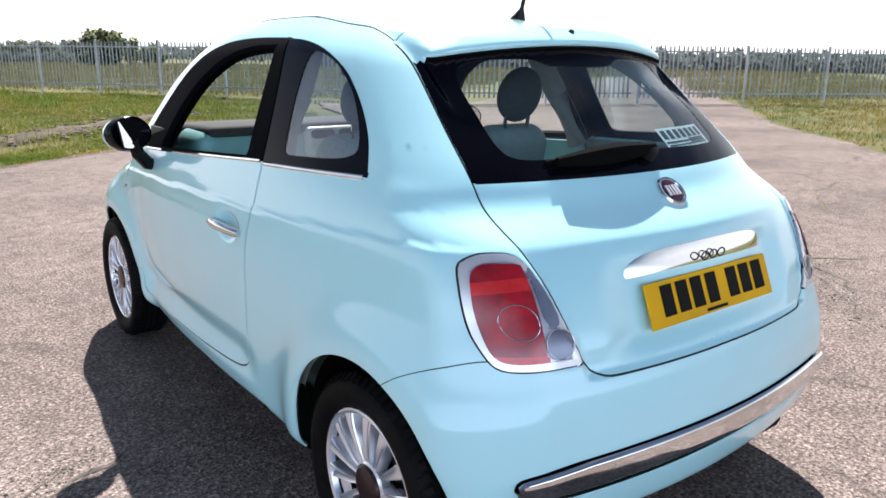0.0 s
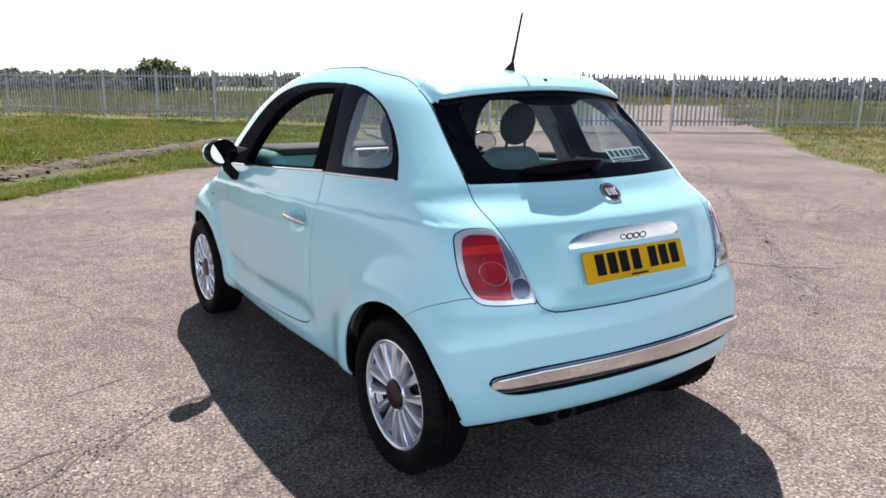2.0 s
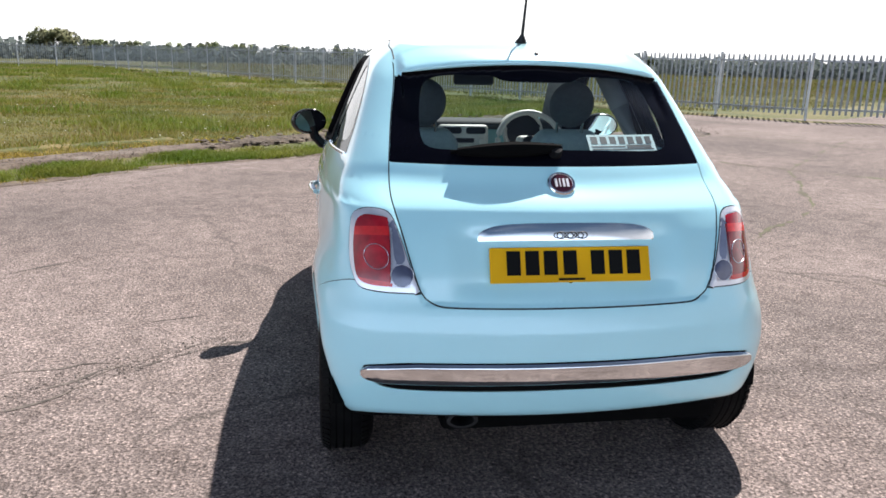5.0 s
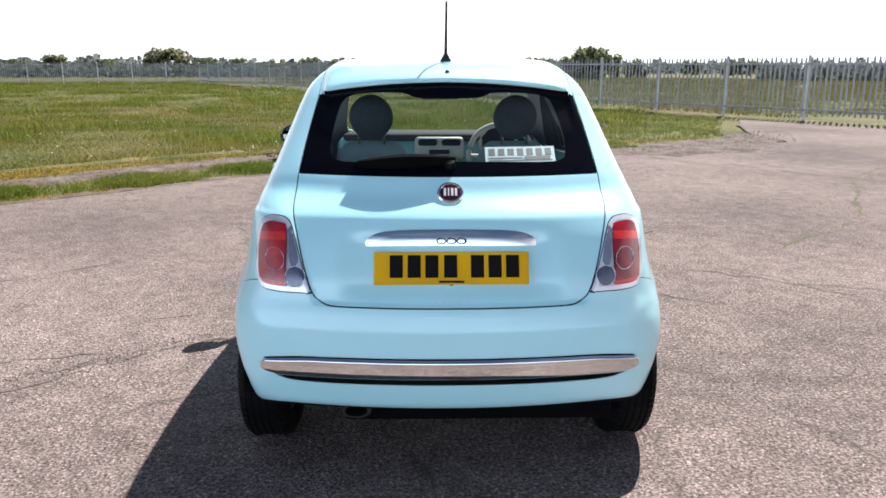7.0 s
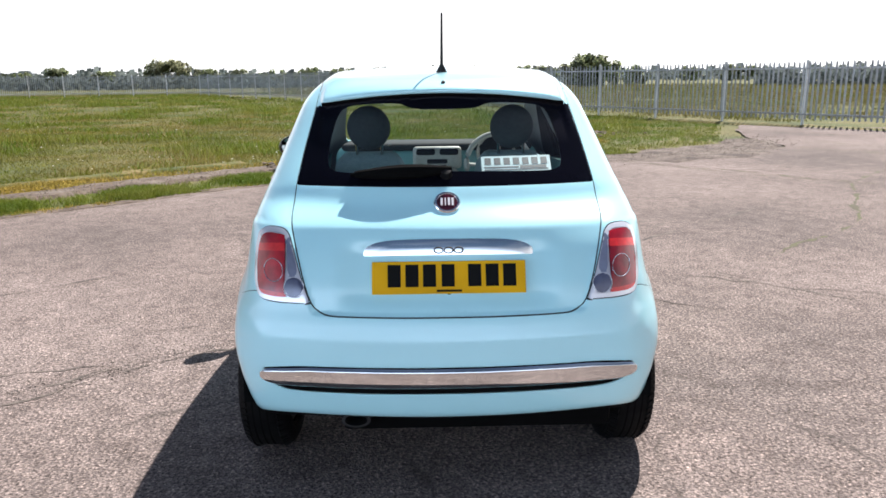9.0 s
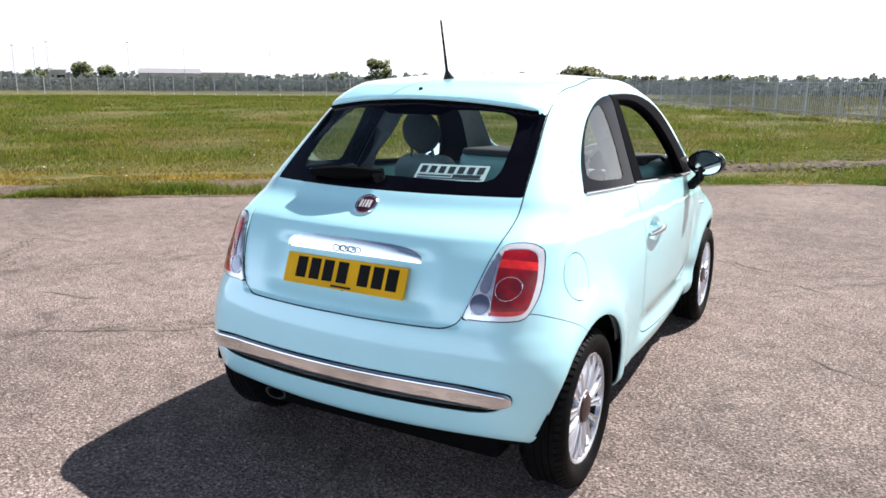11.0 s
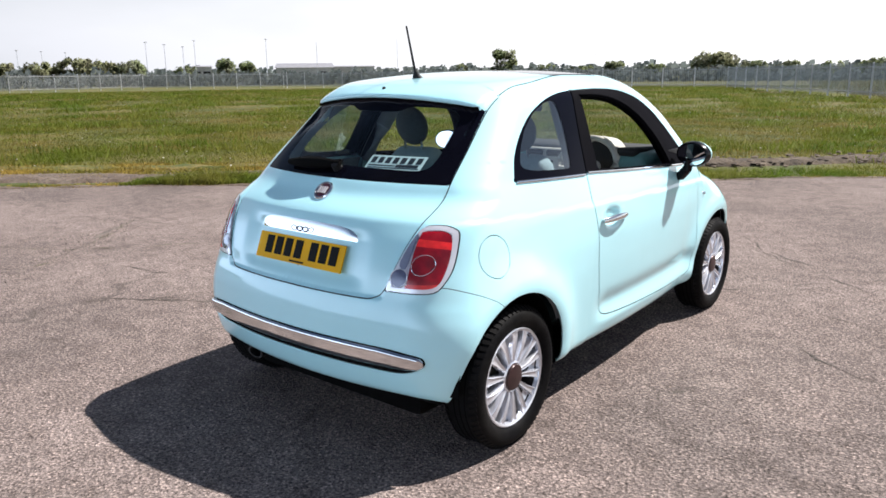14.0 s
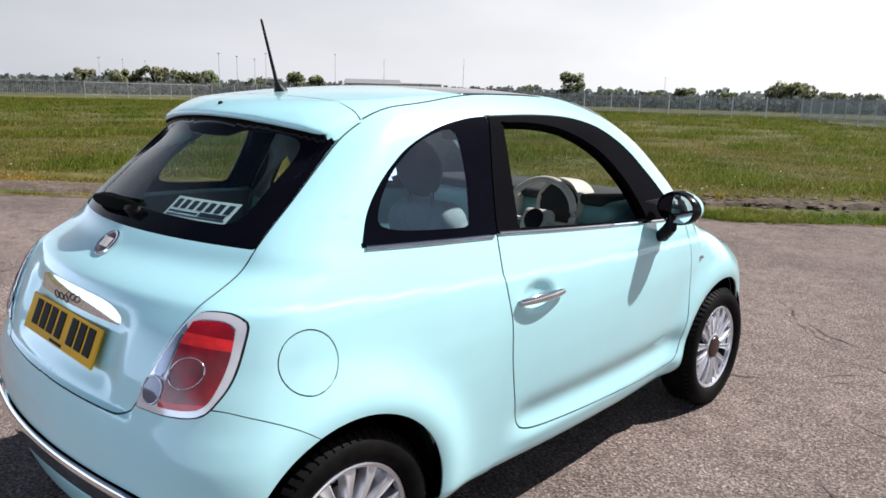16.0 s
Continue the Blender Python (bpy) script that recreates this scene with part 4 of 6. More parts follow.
def make_wheel(x, y, s):
    base = Matrix.Translation((s * x, y, 0.292)) @ pose(0, 0, 0, 0, 0, 0 if s > 0 else 180)
    hub = part("wheel", lathe(bmesh.new(), [(0.0001, -0.10), (0.20, -0.10), (0.20, -0.165), (0.0001, -0.165)], base, 40), DARKMETAL, car, "alloy wheel with many silver spokes")
    part("tyre", lathe(bmesh.new(), TYRE, base, 72), RUBBER, hub, "black tyre")
    for gx in (-0.062, -0.088, -0.114):
        part("tread_groove", lathe(bmesh.new(), [(0.2925, gx - 0.003), (0.2925, gx + 0.003)], base, 72), WELL, hub)
    # barrel is coloured dark to put shade into the gaps between spokes
    part("barrel", lathe(bmesh.new(), [(0.186, -0.11), (0.189, -0.042)], base, 60), DARKMETAL, hub, "inside of the rim, darkened to shade the gaps between spokes")
    part("rim", lathe(bmesh.new(), [(0.189, -0.042), (0.194, -0.026), (0.202, -0.022), (0.207, -0.024), (0.208, -0.034), (0.20, -0.06)], base, 72), ALLOY, hub, "silver rim")
    part("brake_disc", lathe(bmesh.new(), [(0.05, -0.085), (0.125, -0.085), (0.125, -0.095)], base, 40), mat("brake_steel", (0.22, 0.21, 0.20), 0.4, 0.9, vary=0.15), hub)
    part("centre_cap", lathe(bmesh.new(), [(0.0001, -0.020), (0.034, -0.021), (0.052, -0.025), (0.056, -0.031), (0.056, -0.05)], base, 36), CAPM, hub, "dark round centre cap")
    part("hub_ring", lathe(bmesh.new(), [(0.055, -0.034), (0.060, -0.031), (0.067, -0.036), (0.069, -0.06)], base, 36), ALLOY, hub)
    for k in range(14):
        # seven pairs of hollowed blades that flare towards the rim
        a0, side = math.tau * (k // 2) / 7, 1 if k % 2 else -1
        sp = bmesh.new()
        ring = []
        for r, off, w, h in ((0.054, 0.0125, 0.0085, -0.036), (0.085, 0.0170, 0.0100, -0.029), (0.125, 0.0270, 0.0130, -0.026), (0.165, 0.0385, 0.0175, -0.025), (0.190, 0.0455, 0.0220, -0.027), (0.200, 0.0480, 0.0240, -0.030)):
            c, t = Vector((0, math.cos(a0), math.sin(a0))), Vector((0, -math.sin(a0), math.cos(a0)))
            p = c * math.sqrt(r * r - off * off) + t * side * off
            ring.append([sp.verts.new(base @ (p + t * u * w + Vector((h + d, 0, 0)))) for u, d in ((-1, -0.036), (-0.94, -0.003), (-0.75, 0.0), (-0.25, -0.0035), (0.25, -0.0035), (0.75, 0.0), (0.94, -0.003), (1, -0.036))])
        for p, q in zip(ring, ring[1:]):
            for j in range(7):
                sp.faces.new((p[j], p[j + 1], q[j + 1], q[j]))
        bmesh.ops.recalc_face_normals(sp, faces=sp.faces)
        part("spoke", sp, ALLOY, hub)
    for k in range(7):
        # sunk web inside each pair
        a0 = math.tau * k / 7
        c, t = Vector((0, math.cos(a0), math.sin(a0))), Vector((0, -math.sin(a0), math.cos(a0)))
        wb_ = bmesh.new()
        rows = [[wb_.verts.new(base @ (c * r + t * u * w + Vector((h, 0, 0)))) for u in (-1, 0, 1)] for r, w, h in ((0.160, 0.020, -0.062), (0.18, 0.026, -0.055), (0.198, 0.032, -0.042))]
        for p, q in zip(rows, rows[1:]):
            for j in range(2):
                wb_.faces.new((p[j], p[j + 1], q[j + 1], q[j]))
        bmesh.ops.recalc_face_normals(wb_, faces=wb_.faces)
        part("web", wb_, ALLOY, hub)
    tread = bmesh.new()
    for k in range(66):
        for u, lean in ((-0.028, 10), (-0.160, -10)):
            box(tread, (0, 0, 0), (0.030, 0.017, 0.006))
            bmesh.ops.transform(tread, matrix=base @ Matrix.Rotation(math.tau * k / 66, 4, "X") @ Matrix.Translation((u, 0, 0.2875 if u > -0.1 else 0.286)) @ Matrix.Rotation(radians(34 if u > -0.1 else -34), 4, "Y") @ Matrix.Rotation(radians(lean), 4, "Z"), verts=tread.verts[-8:])
    tagged(part("tread", tread, RUBBER, hub, "tread blocks on the shoulders", smooth=False), kind="stuff")


for s in (1, -1):
    make_wheel(0.792, 0.0, s)
    make_wheel(0.792, FRONT, s)
    for y in (0.0, FRONT):
        well = lathe(bmesh.new(), [(0.0001, 0.45), (0.345, 0.45), (0.345, 0.742)], Matrix.Translation((0, y, 0.312)) if s > 0 else Matrix.Translation((0, y, 0.312)) @ Matrix.Diagonal((-1, 1, 1, 1)), 40)
        bmesh.ops.delete(well, geom=[v for v in well.verts if v.co.z < 0.29], context="VERTS")
        part("wheel_well", well, WELL, car, "black wheel well")

# ---------- inside the car ----------
part("cabin_floor", box(bmesh.new(), (0, 1.05, 0.30), (1.16, 2.2, 0.05), bevel=0.02), DARKLINER, car, "dark cabin floor")
part("load_floor", box(bmesh.new(), (0, -0.02, 0.52), (0.86, 0.50, 0.04), bevel=0.01), DARKLINER, car)


def make_seat(x):
    seat = part("front_seat", box(bmesh.new(), (x, 1.05, 0.52), (0.48, 0.50, 0.20), (4, 0, 0), bevel=0.07, seg=3), SEATM, car, "grey-teal fabric front seat")
    back = bmesh.new()
    box(back, (x, 0.765, 0.83), (0.46, 0.13, 0.58), (-16 + 32, 0, 0), bevel=0.06, seg=4)
    for v in back.verts:
        k = max(0, (v.co.z - 0.80) / 0.32)
        v.co.x = x + (v.co.x - x) * (1 - 0.42 * min(k, 1) ** 1.6)
    part("backrest", back, SEATM, seat, "grey-teal fabric backrest")
    hr = bmesh.new()
    bmesh.ops.create_uvsphere(hr, u_segments=28, v_segments=18, radius=1.0)
    hr.transform(Matrix.Translation((x, 0.655, 1.226)) @ Matrix.Rotation(radians(14), 4, "X") @ Matrix.Diagonal((0.102, 0.056, 0.106, 1)))
    part("headrest", hr, HEADR, seat, "round dark grey headrest")
    for u in (-0.058, 0.058):
        part("headrest_post", tube(bmesh.new(), [(x + u, 0.675, 1.06), (x + u, 0.66, 1.17)], 0.007, 8), CHROME, seat)


make_seat(-0.335)
make_seat(0.335)
bench = part("rear_seat", box(bmesh.new(), (0, 0.30, 0.52), (0.98, 0.42, 0.16), bevel=0.05, seg=3), SEATM, car, "grey-teal rear bench seat")
part("backrest", box(bmesh.new(), (0, 0.10, 0.76), (0.94, 0.12, 0.44), (14, 0, 0), bevel=0.05, seg=3), SEATM, bench)

dash = part("dashboard", box(bmesh.new(), (0, 1.68, 0.95), (1.20, 0.34, 0.22), (0, 0, 0), bevel=0.07, seg=4), TEALTRIM, car, "teal dashboard with a cream middle panel")
part("dashboard_top", box(bmesh.new(), (0, 1.75, 1.048), (1.12, 0.50, 0.045), (-2, 0, 0), bevel=0.025, seg=3), DARKLINER, dash, "dark dashboard top")
part("centre_panel", box(bmesh.new(), (0.0, 1.500, 0.995), (0.285, 0.060, 0.130), (-8, 0, 0), bevel=0.022, seg=3), CREAM, dash, "cream radio panel")
part("lower_console", box(bmesh.new(), (0.0, 1.49, 0.80), (0.26, 0.14, 0.26), (-14, 0, 0), bevel=0.04, seg=3), CREAM, dash)
for u in (-0.068, 0.068):
    part("air_vent", box(bmesh.new(), (u, 1.470, 1.030), (0.110, 0.014, 0.036), (-8, 0, 0), bevel=0.012), BLACKP, dash)
    part("knob", lathe(bmesh.new(), [(0.0001, 0.022), (0.016, 0.020), (0.018, 0.0)], pose(u * 1.55, 1.472, 0.972, 0, 0, -90), 20), CREAM, dash)
part("radio", box(bmesh.new(), (0.0, 1.468, 0.976), (0.12, 0.014, 0.026), (-8, 0, 0), bevel=0.006), BLACKP, dash)
for k in range(6):
    part("button", box(bmesh.new(), (-0.055 + 0.022 * k, 1.461, 0.955), (0.013, 0.008, 0.008), (-8, 0, 0), bevel=0.002, seg=1), CREAM, dash)

# steering wheel and instrument pod on the driver's side
pod = part("instrument_pod", lathe(bmesh.new(), [(0.0001, 0.02), (0.080, 0.018), (0.098, 0.0), (0.112, -0.010), (0.118, 0.02), (0.118, 0.12), (0.0001, 0.13)], pose(0.345, 1.50, 1.025, 0, 8, 90) , 36), CREAM, car, "round cream instrument pod")
part("dial_face", lathe(bmesh.new(), [(0.0001, 0.004), (0.095, 0.002)], pose(0.345, 1.497, 1.025, 0, 8, 90) @ Matrix.Rotation(math.pi, 4, "Z"), 30), BLACKP, pod)
sw = Matrix.Translation((0.345, 1.335, 0.972)) @ Matrix.Rotation(radians(-24), 4, "X")
steer = part("steering_wheel", tube(bmesh.new(), [sw @ Vector((0.182 * math.cos(a), 0, 0.182 * math.sin(a))) for a in np.linspace(0, math.tau, 41)[:-1]], 0.0155, 10, closed=True), CREAM, car, "cream steering wheel")
hubm = box(bmesh.new(), (0, 0.02, -0.005), (0.15, 0.06, 0.12), bevel=0.028, seg=3)
hubm.transform(sw)
part("wheel_hub", hubm, CREAM, steer)
capm = lathe(bmesh.new(), [(0.0001, 0.012), (0.040, 0.010), (0.048, 0.0)], pose(0, -0.012, 0, 0, 0, -90), 24)
capm.transform(sw)
part("hub_cap", capm, BLACKP, steer)
for a in (0, math.pi, -math.pi / 2):
    part("wheel_spoke", tube(bmesh.new(), [sw @ Vector((0.06 * math.cos(a), 0.012, 0.06 * math.sin(a))), sw @ Vector((0.175 * math.cos(a), 0.002, 0.175 * math.sin(a)))], 0.016, 8, squash=0.6), CREAM, steer)
part("column", tube(bmesh.new(), [(0.345, 1.36, 0.925), (0.345, 1.60, 0.83)], 0.045, 14), DARKLINER, steer)

# inner mirror, sun visors, belts
part("inner_mirror", box(bmesh.new(), (0.0, 1.24, 1.315), (0.215, 0.035, 0.062), (0, 0, 6), bevel=0.016, seg=3), BLACKP, car, "black inner mirror")
part("mirror_stem", tube(bmesh.new(), [(0, 1.25, 1.34), (0, 1.27, 1.42)], 0.010, 8), BLACKP, car)
for s in (1, -1):
    part("pillar_lining", tube(bmesh.new(), [(s * 0.655, 0.64, 1.02), (s * 0.575, 0.69, 1.22), (s * 0.495, 0.735, 1.38)], 0.034, 10, squash=1.3), LINER, car, "grey pillar lining")
# ---------- the ground ----------
def ground_material(name, kind):
    """Tarmac, concrete-like slabs, soil or turf, by world position."""
    m = bpy.data.materials.new(name)
    m.use_nodes = True
    n, l = m.node_tree.nodes, m.node_tree.links
    b = n["Principled BSDF"]
    tc = n.new("ShaderNodeTexCoord")

    def noise_at(scale, detail=5.0, rough=0.6):
        q = n.new("ShaderNodeTexNoise")
        q.inputs["Scale"].default_value, q.inputs["Detail"].default_value, q.inputs["Roughness"].default_value = scale, detail, rough
        l.new(tc.outputs["Object"], q.inputs["Vector"])
        return q.outputs["Fac"]

    def ramp(src, stops):
        r = n.new("ShaderNodeValToRGB")
        els = r.color_ramp.elements
        while len(els) < len(stops):
            els.new(0.5)
        for e, (p, c) in zip(els, stops):
            e.position, e.color = p, (*c, 1)
        l.new(src, r.inputs["Fac"])
        return r.outputs["Color"]

    def mix(a, c, f, mode="MIX", fac=1.0):
        q = n.new("ShaderNodeMix")
        q.data_type, q.blend_type = "RGBA", mode
        l.new(a, q.inputs[6])
        l.new(c, q.inputs[7])
        if f is None:
            q.inputs[0].default_value = fac
        else:
            l.new(f, q.inputs[0])
        return q.outputs[2]
    if kind == "tarmac":
        big = ramp(noise_at(0.35, 5), [(0.32, (0.126, 0.104, 0.097)), (0.5, (0.184, 0.149, 0.137)), (0.68, (0.230, 0.188, 0.174))])
        speck = ramp(noise_at(72.0, 3, 0.8), [(0.34, (0.12, 0.115, 0.11)), (0.46, (0.80, 0.80, 0.80)), (0.58, (1.12, 1.12, 1.11)), (0.70, (2.7, 2.6, 2.5))])
        vo = n.new("ShaderNodeTexVoronoi")
        vo.inputs["Scale"].default_value = 105.0
        l.new(tc.outputs["Object"], vo.inputs["Vector"])
        stones = ramp(vo.outputs["Color"], [(0.15, (0.60, 0.59, 0.58)), (0.55, (1.0, 1.0, 1.0)), (0.9, (1.6, 1.57, 1.52))])
        mid = ramp(noise_at(6.0, 4, 0.7), [(0.3, (0.74, 0.73, 0.72)), (0.5, (1.0, 1.0, 1.0)), (0.7, (1.22, 1.22, 1.22))])
        col = mix(mix(mix(big, speck, None, "MULTIPLY"), stones, None, "MULTIPLY"), mid, None, "MULTIPLY")
        # fine crazing where the surface is old
        wob = n.new("ShaderNodeTexNoise")
        wob.inputs["Scale"].default_value, wob.inputs["Detail"].default_value = 1.6, 4
        l.new(tc.outputs["Object"], wob.inputs["Vector"])
        add = n.new("ShaderNodeVectorMath")
        add.operation = "MULTIPLY_ADD"
        l.new(wob.outputs["Color"], add.inputs[0])
        add.inputs[1].default_value = (0.9, 0.9, 0.0)
        l.new(tc.outputs["Object"], add.inputs[2])
        vc = n.new("ShaderNodeTexVoronoi")
        vc.feature = "DISTANCE_TO_EDGE"
        vc.inputs["Scale"].default_value = 0.55
        l.new(add.outputs["Vector"], vc.inputs["Vector"])
        line = n.new("ShaderNodeMapRange")
        line.inputs["From Min"].default_value, line.inputs["From Max"].default_value = 0.0, 0.010
        line.inputs["To Min"].default_value, line.inputs["To Max"].default_value = 1.0, 0.0
        l.new(vc.outputs["Distance"], line.inputs["Value"])
        gate = n.new("ShaderNodeMapRange")
        gate.inputs["From Min"].default_value, gate.inputs["From Max"].default_value = 0.46, 0.60
        l.new(noise_at(0.9, 3), gate.inputs["Value"])
        both = n.new("ShaderNodeMath")
        both.operation = "MULTIPLY"
        l.new(line.outputs["Result"], both.inputs[0])
        l.new(gate.outputs["Result"], both.inputs[1])
        less = n.new("ShaderNodeMath")
        less.operation = "MULTIPLY"
        less.inputs[1].default_value = 0.62
        l.new(both.outputs[0], less.inputs[0])
        dark = n.new("ShaderNodeRGB")
        dark.outputs[0].default_value = (0.055, 0.048, 0.042, 1)
        col = mix(col, dark.outputs[0], less.outputs[0])
        l.new(col, b.inputs["Base Color"])
        b.inputs["Roughness"].default_value, b.inputs["Specular IOR Level"].default_value = 0.9, 0.12
        hgt = n.new("ShaderNodeMath")
        hgt.operation = "ADD"
        l.new(vo.outputs["Distance"], hgt.inputs[0])
        l.new(noise_at(75.0, 3, 0.75), hgt.inputs[1])
        bp = n.new("ShaderNodeBump")
        bp.inputs["Strength"].default_value, bp.inputs["Distance"].default_value = 0.65, 0.006
        l.new(hgt.outputs[0], bp.inputs["Height"])
        l.new(bp.outputs["Normal"], b.inputs["Normal"])
    else:
        sets = {
            "turf": [(0.36, (0.045, 0.062, 0.009)), (0.47, (0.080, 0.088, 0.014)), (0.55, (0.112, 0.100, 0.022)), (0.66, (0.150, 0.122, 0.038))],
            "dirt": [(0.30, (0.060, 0.041, 0.030)), (0.5, (0.125, 0.090, 0.067)), (0.7, (0.20, 0.165, 0.135))],
            "straw": [(0.40, (0.058, 0.074, 0.012)), (0.50, (0.115, 0.105, 0.022)), (0.60, (0.19, 0.140, 0.042)), (0.72, (0.24, 0.178, 0.064))],
            "mud": [(0.30, (0.035, 0.026, 0.018)), (0.5, (0.080, 0.058, 0.038)), (0.7, (0.15, 0.115, 0.08))],
            "earth": [(0.36, (0.048, 0.033, 0.026)), (0.48, (0.105, 0.076, 0.060)), (0.58, (0.150, 0.118, 0.098)), (0.7, (0.19, 0.155, 0.132))],
            "far": [(0.30, (0.075, 0.090, 0.030)), (0.5, (0.110, 0.120, 0.045)), (0.7, (0.17, 0.15, 0.075))],
        }[kind]
        col = ramp(noise_at(0.28 if kind in ("turf", "far") else 2.2, 7, 0.65), sets)
        fine = ramp(noise_at(18.0, 5, 0.7), [(0.3, (0.55, 0.55, 0.5)), (0.55, (1, 1, 1)), (0.75, (1.5, 1.45, 1.3))])
        l.new(mix(col, fine, None, "MULTIPLY"), b.inputs["Base Color"])
        b.inputs["Roughness"].default_value = 0.95
        bp = n.new("ShaderNodeBump")
        bp.inputs["Strength"].default_value, bp.inputs["Distance"].default_value = 0.8, 0.05
        l.new(noise_at(9.0, 6, 0.7), bp.inputs["Height"])
        l.new(bp.outputs["Normal"], b.inputs["Normal"])
    return m


TARMAC = ground_material("worn_tarmac", "tarmac")
TURF = ground_material("rough_turf", "turf")
DIRT = ground_material("dry_dirt", "dirt")
MUD = ground_material("churned_mud", "mud")
EARTH = ground_material("bare_earth", "earth")
STRAWTURF = ground_material("straw_turf", "straw")

# the tarmac's edge against the field, and what lies along it
EDGE = [(-60.0, -40.0), (-22.0, -9.2), (-14.0, -2.4), (-9.1, 1.6), (-7.5, 3.1), (-6.3, 4.0), (-4.7, 5.2), (-3.85, 6.0), (-2.8, 7.15), (-1.9, 7.8), (-1.2, 8.1), (-0.1, 9.2), (0.8, 9.8), (1.8, 10.4), (3.2, 10.9)]


def along(line, step=0.25):
    pts = []
    for (ax, ay), (bx, by) in zip(line, line[1:]):
        k = max(1, int(math.hypot(bx - ax, by - ay) / step))
        pts += [(ax + (bx - ax) * i / k, ay + (by - ay) * i / k) for i in range(k)]
    return pts + [line[-1]]


def ragged(pts, amount, seed):
    out = []
    for x, y in pts:
        v = noise.noise_vector(Vector((x * 1.3, y * 1.3, seed))) * amount + noise.noise_vector(Vector((x * 5, y * 5, seed + 3))) * amount * 0.4
        out.append((x + v.x, y + v.y))
    return out


def flat_sheet(name, outline, z, material, label, category, cell=0.0):
    bm = bmesh.new()
    f = bm.faces.new([bm.verts.new((x, y, z)) for x, y in outline])
    if f.calc_area() and f.normal.z < 0:
        f.normal_flip()
    bmesh.ops.triangulate(bm, faces=bm.faces)
    me = bpy.data.meshes.new(name)
    bm.normal_update()
    for f in bm.faces:
        if f.normal.z < 0:
            f.normal_flip()
    bm.to_mesh(me)
    bm.free()
    me.materials.append(material)
    return tagged(new(name, me), label, category, kind="structure")


tarmac_line = ragged(along(EDGE[1:], 0.3), 0.12, 1.0)
# past the field's corner: bare earth patch, then the road to the gate, its far verge, and the yard behind
ROAD = [(4.2, 9.6), (5.6, 10.8), (7.4, 12.2), (7.6, 14.6), (8.3, 17.0), (9.3, 19.0), (10.3, 17.8), (19.9, 15.75), (22.4, 13.65), (19.5, 11.2), (16.9, 9.3), (14.8, 7.6), (12.9, 5.9), (12.1, 4.8), (10.6, 3.4), (11.5, -1.5), (15.0, -14.0), (24.0, -45.0), (-60.0, -45.0)]
road_line = ragged(along(ROAD[:7], 0.3), 0.10, 5.0) + ROAD[7:9] + ragged(along(ROAD[8:15], 0.4), 0.16, 9.0)[1:] + ROAD[15:]
flat_sheet("pavement", [(-60.0, -40.0)] + tarmac_line + road_line, 0.0, TARMAC, "worn grey-brown tarmac yard with cracks", "tarmac")

# the field: one sheet to the horizon, finer and uneven near by
def field_height(x, y):
    h = 0.05 * noise.noise(Vector((x * 0.25, y * 0.25, 0.3))) + 0.025 * noise.noise(Vector((x * 0.9, y * 0.9, 4.0)))
    return -0.035 + max(h, -0.03) * 0.5


gx = np.concatenate([[-2500, -900, -400, -220, -140], np.linspace(-100, 60, 161), [80, 120, 200, 400, 900, 2500]])
gy = np.concatenate([[-2500, -600, -150, -60], np.linspace(-20, 90, 111), [110, 150, 220, 400, 900, 2500]])
gv = [(x, y, field_height(x, y) if abs(x) < 120 and abs(y) < 120 else -0.05) for y in gy for x in gx]
gv = [(x, y, min(z, -0.02)) for x, y, z in gv]
k_ = len(gx)
gf = [(j * k_ + i, j * k_ + i + 1, (j + 1) * k_ + i + 1, (j + 1) * k_ + i) for j in range(len(gy) - 1) for i in range(k_ - 1)]
ground = tagged(new("ground", mesh_of("ground", gv, gf, TURF, True)), "rough grass field reaching to the horizon", "grass field", kind="structure")

# the rutted dirt track along the field's edge, and the bare patch by the gate
def band(centre, widths, z, seed, name, material, label, category, relief=1.0):
    """A strip of ground with ragged sides and a rough, rutted surface."""
    pts = along(centre, 0.2)
    n = len(pts)
    vs, fs = [], []
    m = 9
    for i, (x, y) in enumerate(pts):
        a, b = pts[max(i - 1, 0)], pts[min(i + 1, n - 1)]
        t = Vector((b[0] - a[0], b[1] - a[1])).normalized()
        w = float(np.interp(i / (n - 1), np.linspace(0, 1, len(widths)), widths)) * (1 + 0.5 * noise.noise(Vector((x * 0.9, y * 0.9, seed))))
        for j in range(m):
            u = (j / (m - 1) - 0.5) * w * (1 + 0.4 * noise.noise(Vector((x * 2, y * 2, seed + (0 if j < m / 2 else 7)))))
            px, py = x - t.y * u, y + t.x * u
            rough = relief * 0.018 * noise.noise(Vector((px * 3.0, py * 3.0, seed))) + 0.012 * noise.noise(Vector((px * 9.0, py * 9.0, seed)))
            vs.append((px, py, z + max(rough, -0.012 * relief) if 0 < j < m - 1 else -0.06))
    for i in range(n - 1):
        for j in range(m - 1):
            fs.append((i * m + j, (i + 1) * m + j, (i + 1) * m + j + 1, i * m + j + 1))
    me = mesh_of(name, vs, [f[::-1] for f in fs], material, True)
    return tagged(new(name, me), label, category, kind="structure")


